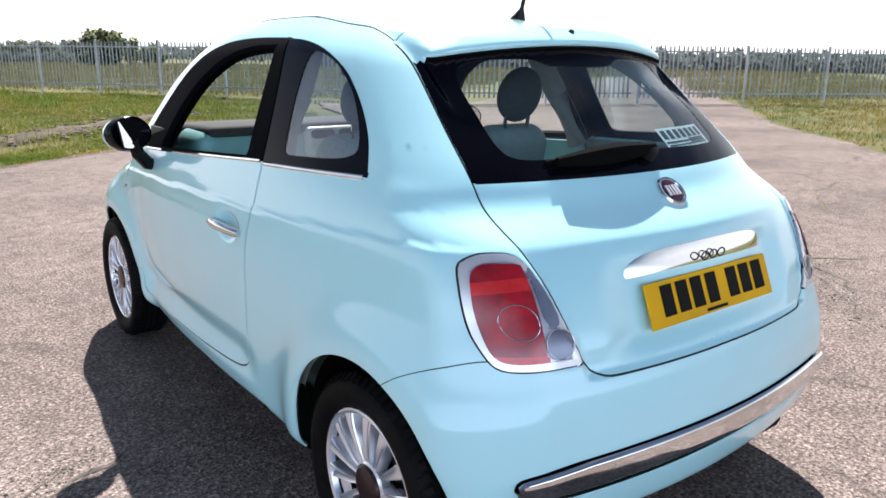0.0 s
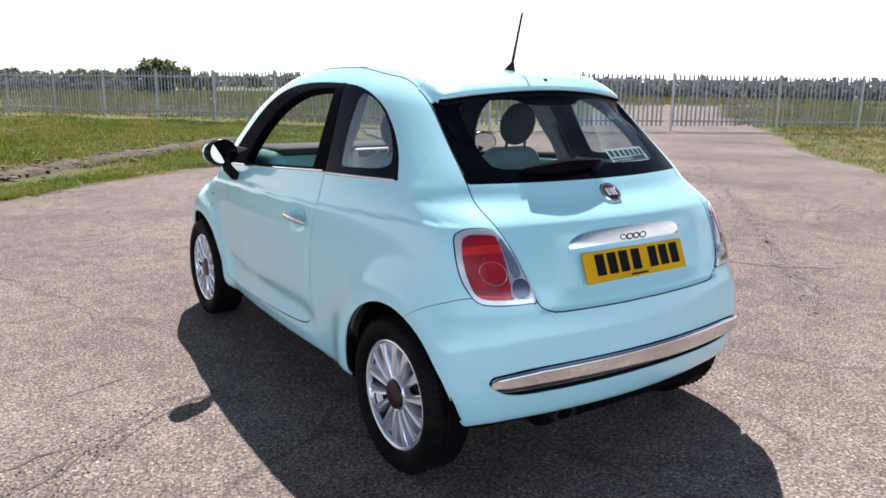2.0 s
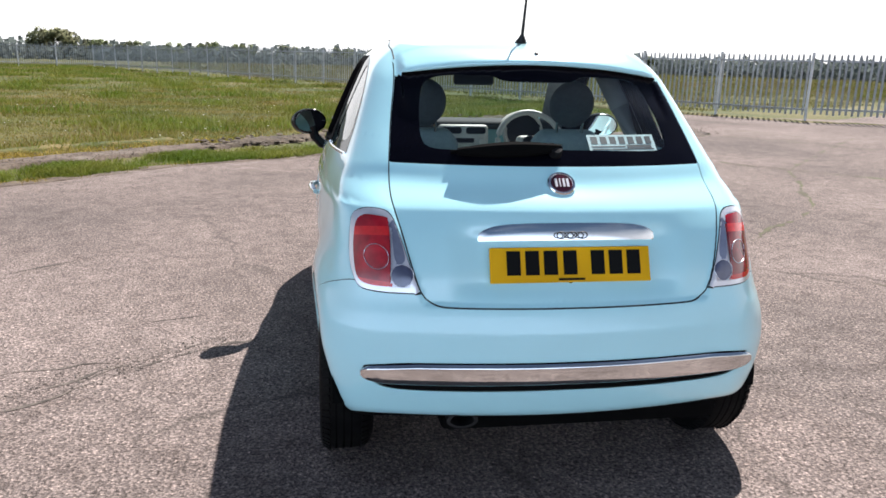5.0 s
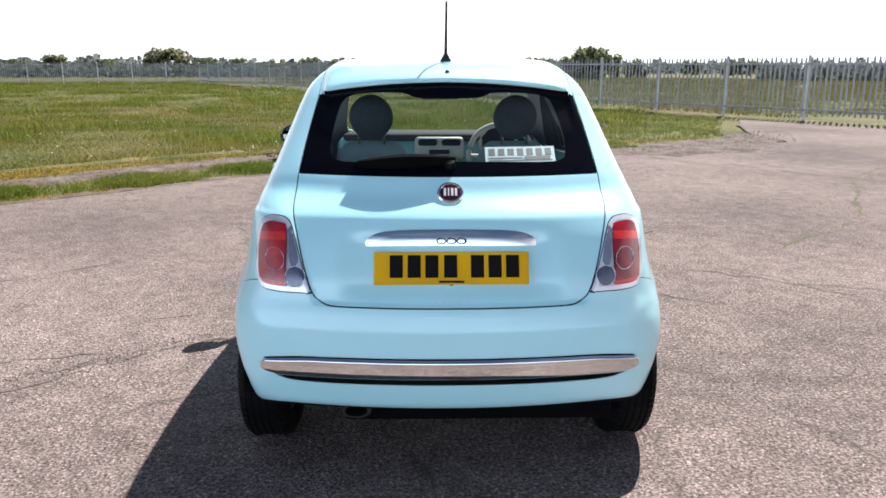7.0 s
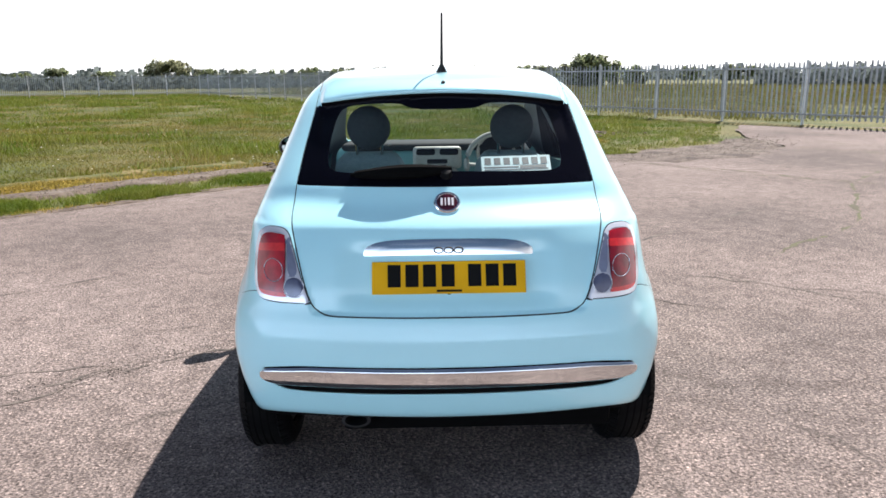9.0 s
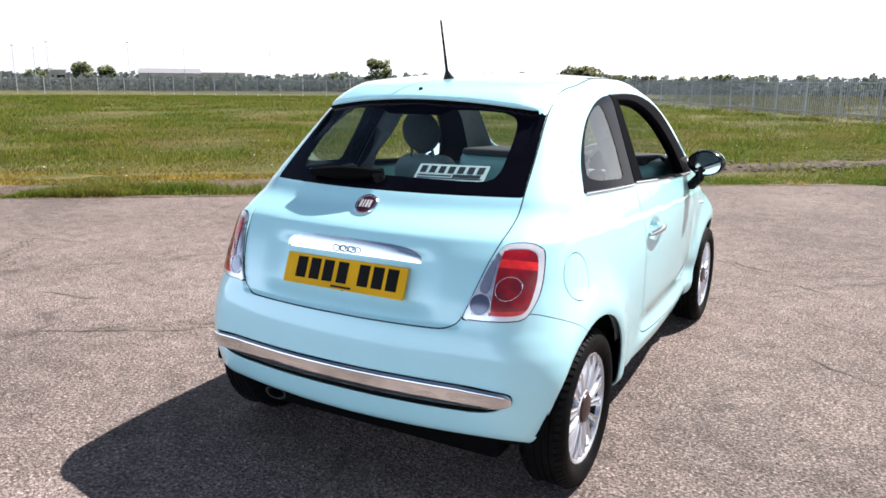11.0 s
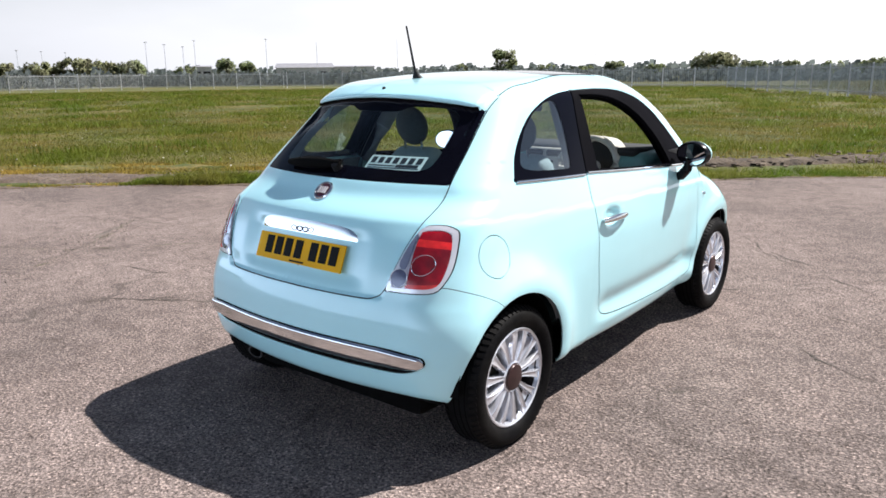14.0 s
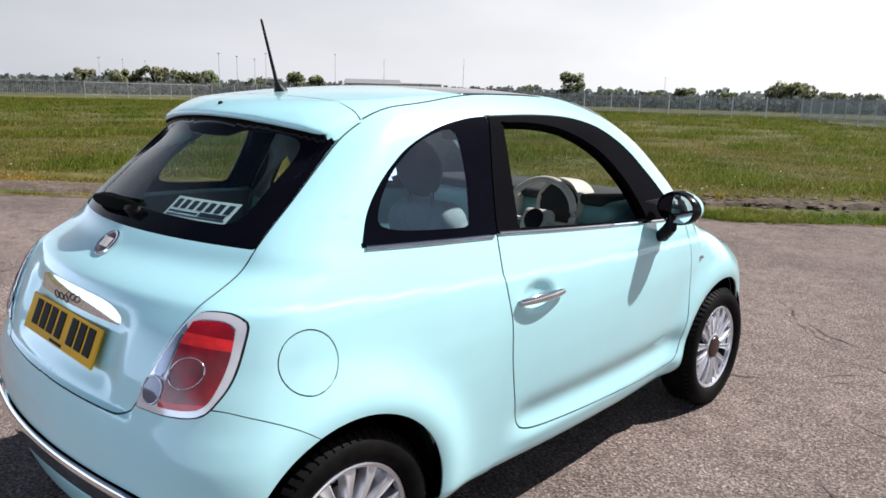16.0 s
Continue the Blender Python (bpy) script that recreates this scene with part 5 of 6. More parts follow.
band([(-14, -1.2), (-10.3, 2.1), (-8.0, 3.85), (-5.4, 6.5), (-4.6, 7.6), (-3.6, 8.55), (-2.4, 9.6)], [0.7, 0.8, 0.8, 0.8, 0.7, 0.7], 0.014, 2.0, "dirt_track", DIRT, "bare rutted dirt track along the grass", "dirt")
band([(-16.0, -1.0), (-11.2, 3.0), (-8.9, 4.8), (-6.3, 7.4), (-5.5, 8.5), (-4.5, 9.5), (-3.3, 10.5)], [0.7, 0.8, 0.6, 0.5, 0.45, 0.4], 0.004, 15.0, "straw_strip", STRAWTURF, "dry yellow grass strip along the dirt track", "dry grass")
band([(-2.6, 9.5), (-1.6, 10.4), (-0.2, 11.9), (1.3, 13.6), (3.0, 15.3), (4.6, 16.8)], [0.4, 0.7, 0.9, 0.9, 0.7, 0.5], 0.020, 6.0, "mud_strip", MUD, "churned dark mud strip in the grass", "mud", relief=4.5)
band([(-14.0, -2.4), (-9.1, 1.6), (-7.5, 3.1), (-6.3, 4.0), (-4.7, 5.2), (-3.85, 6.0), (-2.8, 7.15), (-1.9, 7.8), (-1.2, 8.1), (-0.1, 9.2), (0.8, 9.8), (1.8, 10.4)], [0.26, 0.22, 0.28, 0.25], 0.005, 21.0, "dirt_fringe", DIRT, "thin dirt fringe where tarmac meets grass", "dirt")
band([(2.4, 10.7), (4.0, 10.5), (5.6, 11.5), (7.0, 12.9), (7.2, 14.2)], [1.0, 2.0, 2.2, 1.4, 0.7], 0.008, 11.0, "bare_patch", EARTH, "bare brown patch beside the tarmac", "dirt")

band([(14.0, 15.4), (12.1, 16.3), (10.7, 18.5), (9.2, 20.7), (7.4, 23.4)], [0.5, 1.1, 1.3, 1.2, 0.8], 0.006, 27.0, "fence_strip", STRAWTURF, "dry yellow strip at the foot of the fence", "dry grass")
FARROAD = [(13.0, 16.6), (21.4, 13.2), (34.0, 21.5), (62.0, 37.5), (101.0, 58.0), (92.0, 64.0), (34.0, 30.5)]
flat_sheet("far_road", FARROAD, -0.006, TARMAC, "pale road running on beyond the gate", "road")
# cracks and slab joints in the tarmac: narrow dark fillings with their own ragged run
def crack(line, width, seed, material, label="dark ragged crack in the tarmac", wild=0.05):
    pts = along(line, 0.04)
    vs, fs = [], []
    for i, (x, y) in enumerate(pts):
        a, b = pts[max(i - 1, 0)], pts[min(i + 1, len(pts) - 1)]
        t = Vector((b[0] - a[0], b[1] - a[1])).normalized()
        off = wild * noise.noise(Vector((x * 1.8, y * 1.8, seed))) + wild * 0.8 * noise.noise(Vector((x * 6, y * 6, seed))) + wild * 0.3 * noise.noise(Vector((x * 17, y * 17, seed)))
        w = width * max(0.04, 0.35 + 1.5 * noise.noise(Vector((x * 2.2, y * 2.2, seed + 2))) + 0.8 * noise.noise(Vector((x * 11, y * 11, seed + 4))))
        end = min(1.0, min(i, len(pts) - 1 - i) / 4 + 0.1)
        for u in (-0.5, 0.5):
            d = off + u * w * end
            vs.append((x - t.y * d, y + t.x * d, 0.0025))
    for i in range(len(pts) - 1):
        fs.append((2 * i, 2 * i + 2, 2 * i + 3, 2 * i + 1))
    ob = new("tarmac_crack", mesh_of("tarmac_crack", vs, [f[::-1] for f in fs], material))
    return tagged(ob, label, "crack", "cracks in the tarmac", "structure")


CRACKM = mat("crack_dirt", (0.055, 0.045, 0.037), 0.95, vary=0.4, scale=30, col2=(0.16, 0.13, 0.11), scale2=5)
MOSSM = mat("mossy_joint", (0.085, 0.085, 0.035), 0.95, vary=0.4, scale=25, col2=(0.07, 0.055, 0.04), scale2=3)
for k, (line, w, m) in enumerate([
    ([(-3.4, 0.55), (-2.2, 0.72), (-1.33, 0.98), (-0.9, 1.15), (-0.4, 1.2), (0.2, 1.25)], 0.020, CRACKM),
    ([(-2.9, 2.2), (-2.3, 2.35), (-1.75, 2.6)], 0.012, CRACKM),
    ([(-1.9, 1.35), (-1.5, 1.45), (-1.1, 1.62)], 0.012, CRACKM),
    ([(-6.5, 2.4), (-4.2, 3.4), (-2.4, 4.6), (-1.2, 5.2)], 0.014, CRACKM),
    ([(1.35, 2.6), (2.0, 2.35), (2.44, 2.07), (3.0, 1.9), (3.4, 1.2)], 0.018, CRACKM),
    ([(0.45, 4.4), (0.55, 4.1), (1.0, 3.7), (1.5, 3.3)], 0.016, CRACKM),
    ([(-6.0, -0.2), (-4.4, 0.45), (-3.6, 1.4), (-3.1, 1.9)], 0.020, MOSSM),
    ([(3.2, 10.1), (4.6, 8.6), (5.83, 7.1), (6.8, 6.0), (8.0, 4.9)], 0.10, MOSSM),
    ([(7.5, 12.0), (9.2, 9.6), (11.4, 7.0)], 0.10, MOSSM),
    ([(2.6, 2.9), (4.2, 4.2), (5.8, 7.1), (8.2, 9.6), (10.4, 11.8)], 0.07, MOSSM),
    ([(2.6, 0.25), (3.2, 0.6), (3.6, 1.3), (4.4, 2.4)], 0.025, CRACKM),
    ([(5.2, 1.7), (6.2, 2.3), (7.3, 2.6)], 0.03, MOSSM),
    ([(-1.3, 3.0), (-0.2, 4.6), (1.4, 5.6), (3.4, 6.2)], 0.016, CRACKM),
    ([(1.4, 1.9), (1.75, 1.6), (2.4, 1.45)], 0.012, CRACKM),
    ([(-9.0, -0.8), (-6.0, 1.3), (-4.3, 1.9)], 0.015, CRACKM),
    ([(14.0, 11.0), (15.1, 9.95), (16.3, 8.95)], 0.07, MOSSM),
    ([(7.6, 6.6), (8.5, 5.9), (9.25, 5.2), (9.8, 4.7), (10.4, 3.9)], 0.06, MOSSM),
    ([(2.9, 1.75), (3.3, 1.38), (3.5, 1.06), (3.7, 0.9), (4.1, 0.5)], 0.03, MOSSM),
    ([(18.3, 13.5), (10.5, 7.0), (6.9, 3.95), (5.3, 2.55), (4.0, 1.45), (3.2, 0.76), (2.4, 0.1)], 0.045, CRACKM),
    ([(-3.8, -0.2), (-4.2, 0.5), (-4.66, 1.0), (-5.2, 1.66)], 0.05, CRACKM),
    ([(-3.4, -0.7), (-2.5, 0.0), (-2.0, 0.4), (-0.9, 1.3)], 0.03, CRACKM),
    ([(0.6, 2.7), (1.1, 3.2), (1.5, 3.6), (2.4, 4.5)], 0.03, CRACKM),
    ([(0.1, 4.86), (0.5, 4.26), (0.86, 3.9), (1.5, 3.65)], 0.035, CRACKM),
    ([(1.95, 2.7), (2.2, 2.3), (2.5, 2.0), (2.8, 1.7)], 0.03, CRACKM),
    ([(1.4, 3.2), (2.0, 3.73), (2.76, 4.4), (3.96, 5.5), (5.0, 6.6)], 0.03, CRACKM),
    ([(-3.6, 1.6), (-3.0, 2.15), (-2.6, 2.54), (-2.1, 3.0)], 0.03, CRACKM),
    ([(-2.5, 0.1), (-2.06, 0.42), (-1.7, 0.77), (-1.37, 1.06), (-1.18, 1.11)], 0.04, CRACKM),
    ([(3.4, -1.2), (4.0, 0.0), (4.3, 1.2), (4.2, 2.5)], 0.014, CRACKM),
    ([(3.09, 10.10), (3.70, 9.43), (4.83, 8.00), (5.63, 7.14), (6.04, 6.83)], 0.060, MOSSM),
    ([(8.17, 13.44), (8.72, 12.80), (9.40, 12.32)], 0.090, MOSSM),
    ([(7.76, 6.00), (8.83, 5.24), (9.51, 4.55), (10.41, 4.09)], 0.060, MOSSM),
    ([(13.25, 10.12), (14.52, 9.39), (15.51, 8.61)], 0.060, CRACKM),
    ([(16.10, 11.93), (11.60, 8.13), (8.32, 5.47), (6.55, 3.89), (5.43, 2.97)], 0.050, CRACKM),
    ([(4.64, 2.05), (4.16, 1.56), (3.70, 1.18), (3.26, 0.79), (2.65, 0.29), (2.51, 0.16)], 0.030, CRACKM),
    ([(3.51, 1.06), (3.68, 0.86), (3.90, 0.70)], 0.022, CRACKM),
    ([(-1.75, 4.15), (-1.53, 4.15), (-1.26, 4.11), (-1.03, 4.19)], 0.022, CRACKM),
    ([(-1.61, 3.37), (-1.35, 3.45), (-1.05, 3.36)], 0.018, CRACKM),
    ([(0.74, 2.75), (0.97, 2.96), (1.23, 3.15), (1.51, 3.39)], 0.022, CRACKM),
    ([(0.14, 4.72), (0.52, 4.25), (0.82, 3.86), (1.02, 3.62), (1.28, 3.39)], 0.025, CRACKM),
    ([(-3.01, -0.36), (-2.72, -0.05), (-2.35, 0.19), (-2.12, 0.38)], 0.022, CRACKM),
    ([(-3.95, 0.06), (-4.03, 0.26), (-4.30, 0.61), (-4.62, 1.06), (-5.30, 1.76)], 0.028, MOSSM),
    ([(-6.55, 0.94), (-6.47, 1.26), (-5.83, 1.41), (-5.20, 1.47)], 0.020, CRACKM),
    ([(-2.00, 0.37), (-1.85, 0.55), (-1.77, 0.67), (-1.56, 0.87), (-1.27, 1.10)], 0.020, CRACKM),
    ([(1.81, 2.72), (2.13, 2.50), (2.42, 2.20), (2.55, 1.91)], 0.018, CRACKM),
]):
    crack(line, w, 10.0 * k, m)

# grass: blades in tufts along the edges and over the field
PIECES = np.array(EDGE)


def edge_side(x, y):
    """Metres beyond the tarmac's edge into the field (below zero on the tarmac)."""
    best, sgn = 1e9, 1
    for (ax, ay), (bx, by) in zip(EDGE, EDGE[1:]):
        ex, ey = bx - ax, by - ay
        t = min(1, max(0, ((x - ax) * ex + (y - ay) * ey) / (ex * ex + ey * ey)))
        dx, dy = x - ax - t * ex, y - ay - t * ey
        d = math.hypot(dx, dy)
        if d < best:
            best, sgn = d, 1 if ex * dy - ey * dx > 0 else -1
    return best * sgn


RIGHT = rounded([(10.9, 3.5), (12.3, 4.8), (13.1, 5.9), (15.0, 7.6), (17.1, 9.2), (19.7, 11.0), (22.6, 13.5), (26.0, 10.5), (34.0, 4.0), (30.0, -8.0), (14.0, -6.0)], 1)
PATCH = rounded([(3.0, 11.4), (4.6, 12.2), (6.6, 13.5), (7.1, 15.0), (7.9, 17.2), (9.0, 19.8), (8.4, 22.0), (3.0, 30.0), (-3.0, 14.0)], 1)


def blades(count, place, height, seed, width=0.010, spread=0.07, per=5, lean=0.5):
    """Bent blades in tufts at the places that place() allows: corner points, and how many blades."""
    rnd = random.Random(seed)
    tufts = []
    tries = 0
    while len(tufts) < count and tries < count * 30 + 100000:
        tries += 1
        got = place(rnd)
        if got:
            tufts.append(got)
    rng = np.random.default_rng(seed)
    t = np.repeat(np.array(tufts), per, axis=0)
    n = len(t)
    a, r = rng.uniform(0, math.tau, n), spread * t[:, 3] * rng.random(n) ** 0.6
    x, y = t[:, 0] + r * np.cos(a), t[:, 1] + r * np.sin(a)
    h = height * t[:, 2] * rng.uniform(0.45, 1.25, n)
    w = width * t[:, 3] * rng.uniform(0.7, 1.4, n)
    f = rng.uniform(0, math.tau, n)
    ux, uy = np.cos(f) * w, np.sin(f) * w
    lx, ly = rng.normal(0, lean, n) * h, rng.normal(0, lean, n) * h
    z = np.full(n, -0.03)
    pts = np.stack([np.stack([x - ux, y - uy, z], -1), np.stack([x + ux, y + uy, z], -1),
                    np.stack([x + lx * 0.4 + ux * 0.7, y + ly * 0.4 + uy * 0.7, z + h * 0.62], -1), np.stack([x + lx * 0.4 - ux * 0.7, y + ly * 0.4 - uy * 0.7, z + h * 0.62], -1),
                    np.stack([x + lx, y + ly, z + h], -1)], 1)
    return pts.reshape(-1, 3), n


def grass_object(name, label, data, material):
    pts, n = data
    me = bpy.data.meshes.new(name)
    me.vertices.add(5 * n)
    me.vertices.foreach_set("co", pts.ravel())
    base = 5 * np.arange(n)[:, None]
    me.loops.add(7 * n)
    me.loops.foreach_set("vertex_index", (base + np.array([0, 1, 2, 3, 3, 2, 4])).ravel())
    me.polygons.add(2 * n)
    me.polygons.foreach_set("loop_start", (7 * np.arange(n)[:, None] + np.array([0, 4])).ravel())
    me.update(calc_edges=True)
    me.materials.append(material)
    me.shade_smooth()
    up = np.random.default_rng(9).normal(0, 0.28, (5 * n, 3)) + np.array([0, 0, 1.0])
    me.normals_split_custom_set_from_vertices(up / np.linalg.norm(up, axis=1, keepdims=True))
    return tagged(new(name, me), label, "grass", kind="stuff")


GRASSM = mat("grass_blades", (0.104, 0.130, 0.012), 0.7, spec=0.15, thin=0.35, vary=0.3, scale=0.9, island=0.3, col2=(0.205, 0.155, 0.042), scale2=0.33)
STRAWM = mat("dry_grass", (0.33, 0.225, 0.050), 0.8, spec=0.15, thin=0.3, vary=0.3, scale=1.2, island=0.4, col2=(0.19, 0.175, 0.030), scale2=0.5)
LUSHM = mat("lush_grass", (0.078, 0.128, 0.010), 0.65, spec=0.15, thin=0.4, vary=0.2, scale=1.0, island=0.3, col2=(0.17, 0.165, 0.03), scale2=0.6)


ROUGHM = mat("rough_grass_blades", (0.10, 0.115, 0.022), 0.8, spec=0.1, thin=0.35, vary=0.3, scale=0.9, island=0.3, col2=(0.155, 0.125, 0.055), scale2=0.25)
VERGEM = mat("verge_grass", (0.10, 0.115, 0.016), 0.7, spec=0.15, thin=0.35, vary=0.25, scale=0.9, island=0.2, col2=(0.20, 0.155, 0.04), scale2=0.35)


def seen_from_yard(x, y):
    a = math.degrees(math.atan2(x, y + 2.4))
    return -78 < a < 72


def near_edge(rnd):
    s = rnd.random()
    x = -16 + 20 * s
    y = float(np.interp(x, PIECES[:, 0], PIECES[:, 1])) + rnd.uniform(-0.1, 1.5)
    d = edge_side(x, y)
    if d < 0.02 or d > float(np.interp(x, [-14, -9, -7, -4.7, -2.4, -1.4], [0.12, 0.22, 0.55, 1.05, 1.15, 1.5])) or not seen_from_yard(x, y):
        return None
    n = noise.noise(Vector((x * 0.8, y * 0.8, 2.0)))
    if n < 0.0 and rnd.random() < 0.88:
        return None
    if x < -8.0 and rnd.random() < 0.6:
        return None
    tall = float(np.interp(x, [-16, -8.2, -7.5, -5.7, -4.6, 4], [0.4, 0.5, 1.7, 1.7, 0.9, 0.8]))
    return x, y, tall * (0.55 + 0.9 * max(n, 0) + 0.3 * (d > 0.25)), 1.0


def over_field(lo, hi, fade=lambda r: 1.0, least=-9.0):
    def place(rnd):
        r = math.sqrt(rnd.uniform(lo * lo, hi * hi))
        if rnd.random() > fade(r):
            return None
        a = radians(rnd.uniform(-78, 40))
        x, y = r * math.sin(a), -2.4 + r * math.cos(a)
        d = edge_side(x, y)
        if d < float(np.interp(x, [-14, -9, -7, -4.7, -2.4, -1.4], [1.2, 1.5, 1.9, 2.2, 2.3, 1.6])) or (x > 9.0 - 0.64 * (y - 20.2) + 1.0 and y < 70) or (x > 2.5 + 0.45 * (y - 11) and y < 26):
            return None
        if -2.9 < x < 4.8 and noise_free_mud(x, y) < 0.42:
            return None
        n = noise.noise(Vector((x * 0.35, y * 0.35, 8.0))) + 0.5 * noise.noise(Vector((x * 1.2, y * 1.2, 1.0)))
        if n < least or n < -0.25 and rnd.random() < 0.5:
            return None
        return x, y, 0.7 + 0.8 * max(n, 0), 0.8 + r / 18
    return place


MUDLINE = [(-2.6, 9.5), (-1.6, 10.4), (-0.2, 11.9), (1.3, 13.6), (3.0, 15.3), (4.6, 16.8)]


def noise_free_mud(x, y):
    best = 1e9
    for (ax, ay), (bx, by) in zip(MUDLINE, MUDLINE[1:]):
        ex, ey = bx - ax, by - ay
        t = min(1, max(0, ((x - ax) * ex + (y - ay) * ey) / (ex * ex + ey * ey)))
        best = min(best, math.hypot(x - ax - t * ex, y - ay - t * ey))
    return best


def straw_rim(rnd):
    x = rnd.uniform(-16, 4)
    y = float(np.interp(x, PIECES[:, 0], PIECES[:, 1])) + rnd.uniform(0, 3.6)
    d = edge_side(x, y)
    far = float(np.interp(x, [-14, -9, -7, -4.7, -2.4, -1.4], [0.75, 0.95, 1.3, 1.75, 2.2, 3.0]))
    if not (0.0 < d < 0.16 or far - 0.1 < d < far + 0.9 + 1.6 * rnd.random()) or noise_free_mud(x, y) < 0.45:
        return None
    n = noise.noise(Vector((x * 0.8, y * 0.8, 12.0))) + 0.6 * noise.noise(Vector((x * 2.6, y * 2.6, 5.0)))
    if n < 0.02 and rnd.random() < 0.86:
        return None
    return x, y, 0.35 + 0.5 * rnd.random() ** 2 + 0.3 * max(n, 0), 1.0


def in_poly(poly):
    lo, hi = poly.min(0), poly.max(0)
    sides = list(zip(poly.tolist(), np.roll(poly, -1, 0).tolist()))

    def inside(x, y):
        hit = False
        for (ax, ay), (bx, by) in sides:
            if (ay > y) != (by > y) and x < (bx - ax) * (y - ay) / (by - ay) + ax:
                hit = not hit
        return hit

    def place(rnd):
        x, y = rnd.uniform(lo[0], hi[0]), rnd.uniform(lo[1], hi[1])
        if math.hypot(x, y) > 40 or not inside(x, y):
            return None
        n = noise.noise(Vector((x * 0.7, y * 0.7, 3.0)))
        return x, y, 0.7 + 0.7 * max(n, 0), 1.3
    return place


grass_object("edge_grass", "lush green grass strip along the tarmac", blades(7000, near_edge, 0.095, 1, per=12, width=0.0038), LUSHM)
grass_object("dry_grass", "dry yellow grass along the dirt track", blades(12000, straw_rim, 0.075, 2, per=10, width=0.004, spread=0.16), STRAWM)
grass_object("field_grass", "long green grass tufts in the field", blades(24000, over_field(6, 36, lambda r: min(1.0, (36 - r) / 24)), 0.048, 3, per=14, width=0.0030, spread=0.42), GRASSM)
grass_object("field_grass", "long green grass tufts in the field", blades(32000, over_field(12, 84), 0.052, 4, per=9, width=0.0036, spread=0.75), GRASSM)
grass_object("grass_tufts", "taller dark green tufts standing in the field", blades(12000, over_field(7, 76, least=0.16), 0.16, 7, per=14, width=0.0036, spread=0.28), LUSHM)
grass_object("verge_grass", "green grass verge beside the road to the gate", blades(5000, in_poly(RIGHT), 0.11, 5, per=11, width=0.004, spread=0.12), VERGEM)
grass_object("corner_grass", "green grass at the field's corner", blades(5000, in_poly(PATCH), 0.075, 6, per=11, width=0.004, spread=0.12), LUSHM)
BEYOND = np.array([(11.0, 19.8), (0.0, 37.0), (-8.0, 49.0), (10.0, 62.0), (46.0, 52.0), (30.0, 34.0), (19.0, 24.0)])
BESIDE = np.array([(22.5, 12.6), (24.0, 16.0), (46.0, 32.0), (60.0, 20.0), (50.0, 4.0), (34.0, 6.4)])


def behind(poly):
    lo, hi = poly.min(0), poly.max(0)
    inside = sd(poly, *np.meshgrid(np.linspace(lo[0], hi[0], 90), np.linspace(lo[1], hi[1], 90))) < 0

    def place(rnd):
        u, v = rnd.random(), rnd.random()
        if not inside[int(v * 89), int(u * 89)]:
            return None
        x, y = lo[0] + u * (hi[0] - lo[0]), lo[1] + v * (hi[1] - lo[1])
        n = noise.noise(Vector((x * 0.25, y * 0.25, 5.0)))
        return (x, y, 0.7 + 1.1 * max(n, -0.3), 1.6) if n > -0.35 or rnd.random() < 0.4 else None
    return place


grass_object("rough_grass", "tall brownish rough grass behind the fence", blades(9000, behind(BEYOND), 0.20, 12, per=9, width=0.007, spread=0.3), ROUGHM)
grass_object("rough_grass", "tall green rough grass beside the road beyond the gate", blades(5000, behind(BESIDE), 0.24, 13, per=9, width=0.007, spread=0.3), ROUGHM)
MEADOW = np.array([(-8.0, 49.0), (-22.0, 100.0), (20.0, 112.0), (70.0, 100.0), (108.0, 60.0), (60.0, 22.0), (38.0, 40.0), (10.0, 60.0)])
grass_object("rough_grass", "rough brownish meadow far behind the fence", blades(9000, behind(MEADOW), 0.34, 14, per=8, width=0.016, spread=0.8), ROUGHM)
# small white flowers scattered in the grass, and loose stones on the bare earth
def specks(name, count, place, size, material, label, category, seed, flat=0.5, z=0.0):
    rnd = random.Random(seed)
    vs, fs = [], []
    made = 0
    for _ in range(count * 40):
        got = place(rnd)
        if not got or made >= count:
            continue
        made += 1
        s = size * rnd.uniform(0.5, 1.5)
        a0, i = rnd.uniform(0, math.tau), len(vs)
        for k in range(5):
            a, r = a0 + math.tau * k / 5, s * rnd.uniform(0.7, 1.2)
            vs.append((got[0] + r * math.cos(a), got[1] + r * math.sin(a), z + s * flat * rnd.uniform(0.0, 0.35)))
        vs += [(got[0] + s * rnd.uniform(-0.3, 0.3), got[1] + s * rnd.uniform(-0.3, 0.3), z + s * flat), (got[0], got[1], z - s * 0.4)]
        for k in range(5):
            fs += [(i + k, i + (k + 1) % 5, i + 5), (i + (k + 1) % 5, i + k, i + 6)]
    return tagged(new(name, mesh_of(name, vs, fs, material)), label, category, kind="stuff")


def on_track(line, half):
    run = along(line, 0.1)

    def place(rnd):
        x, y = run[rnd.randrange(len(run))]
        return x + rnd.gauss(0, half), y + rnd.gauss(0, half)
    return place


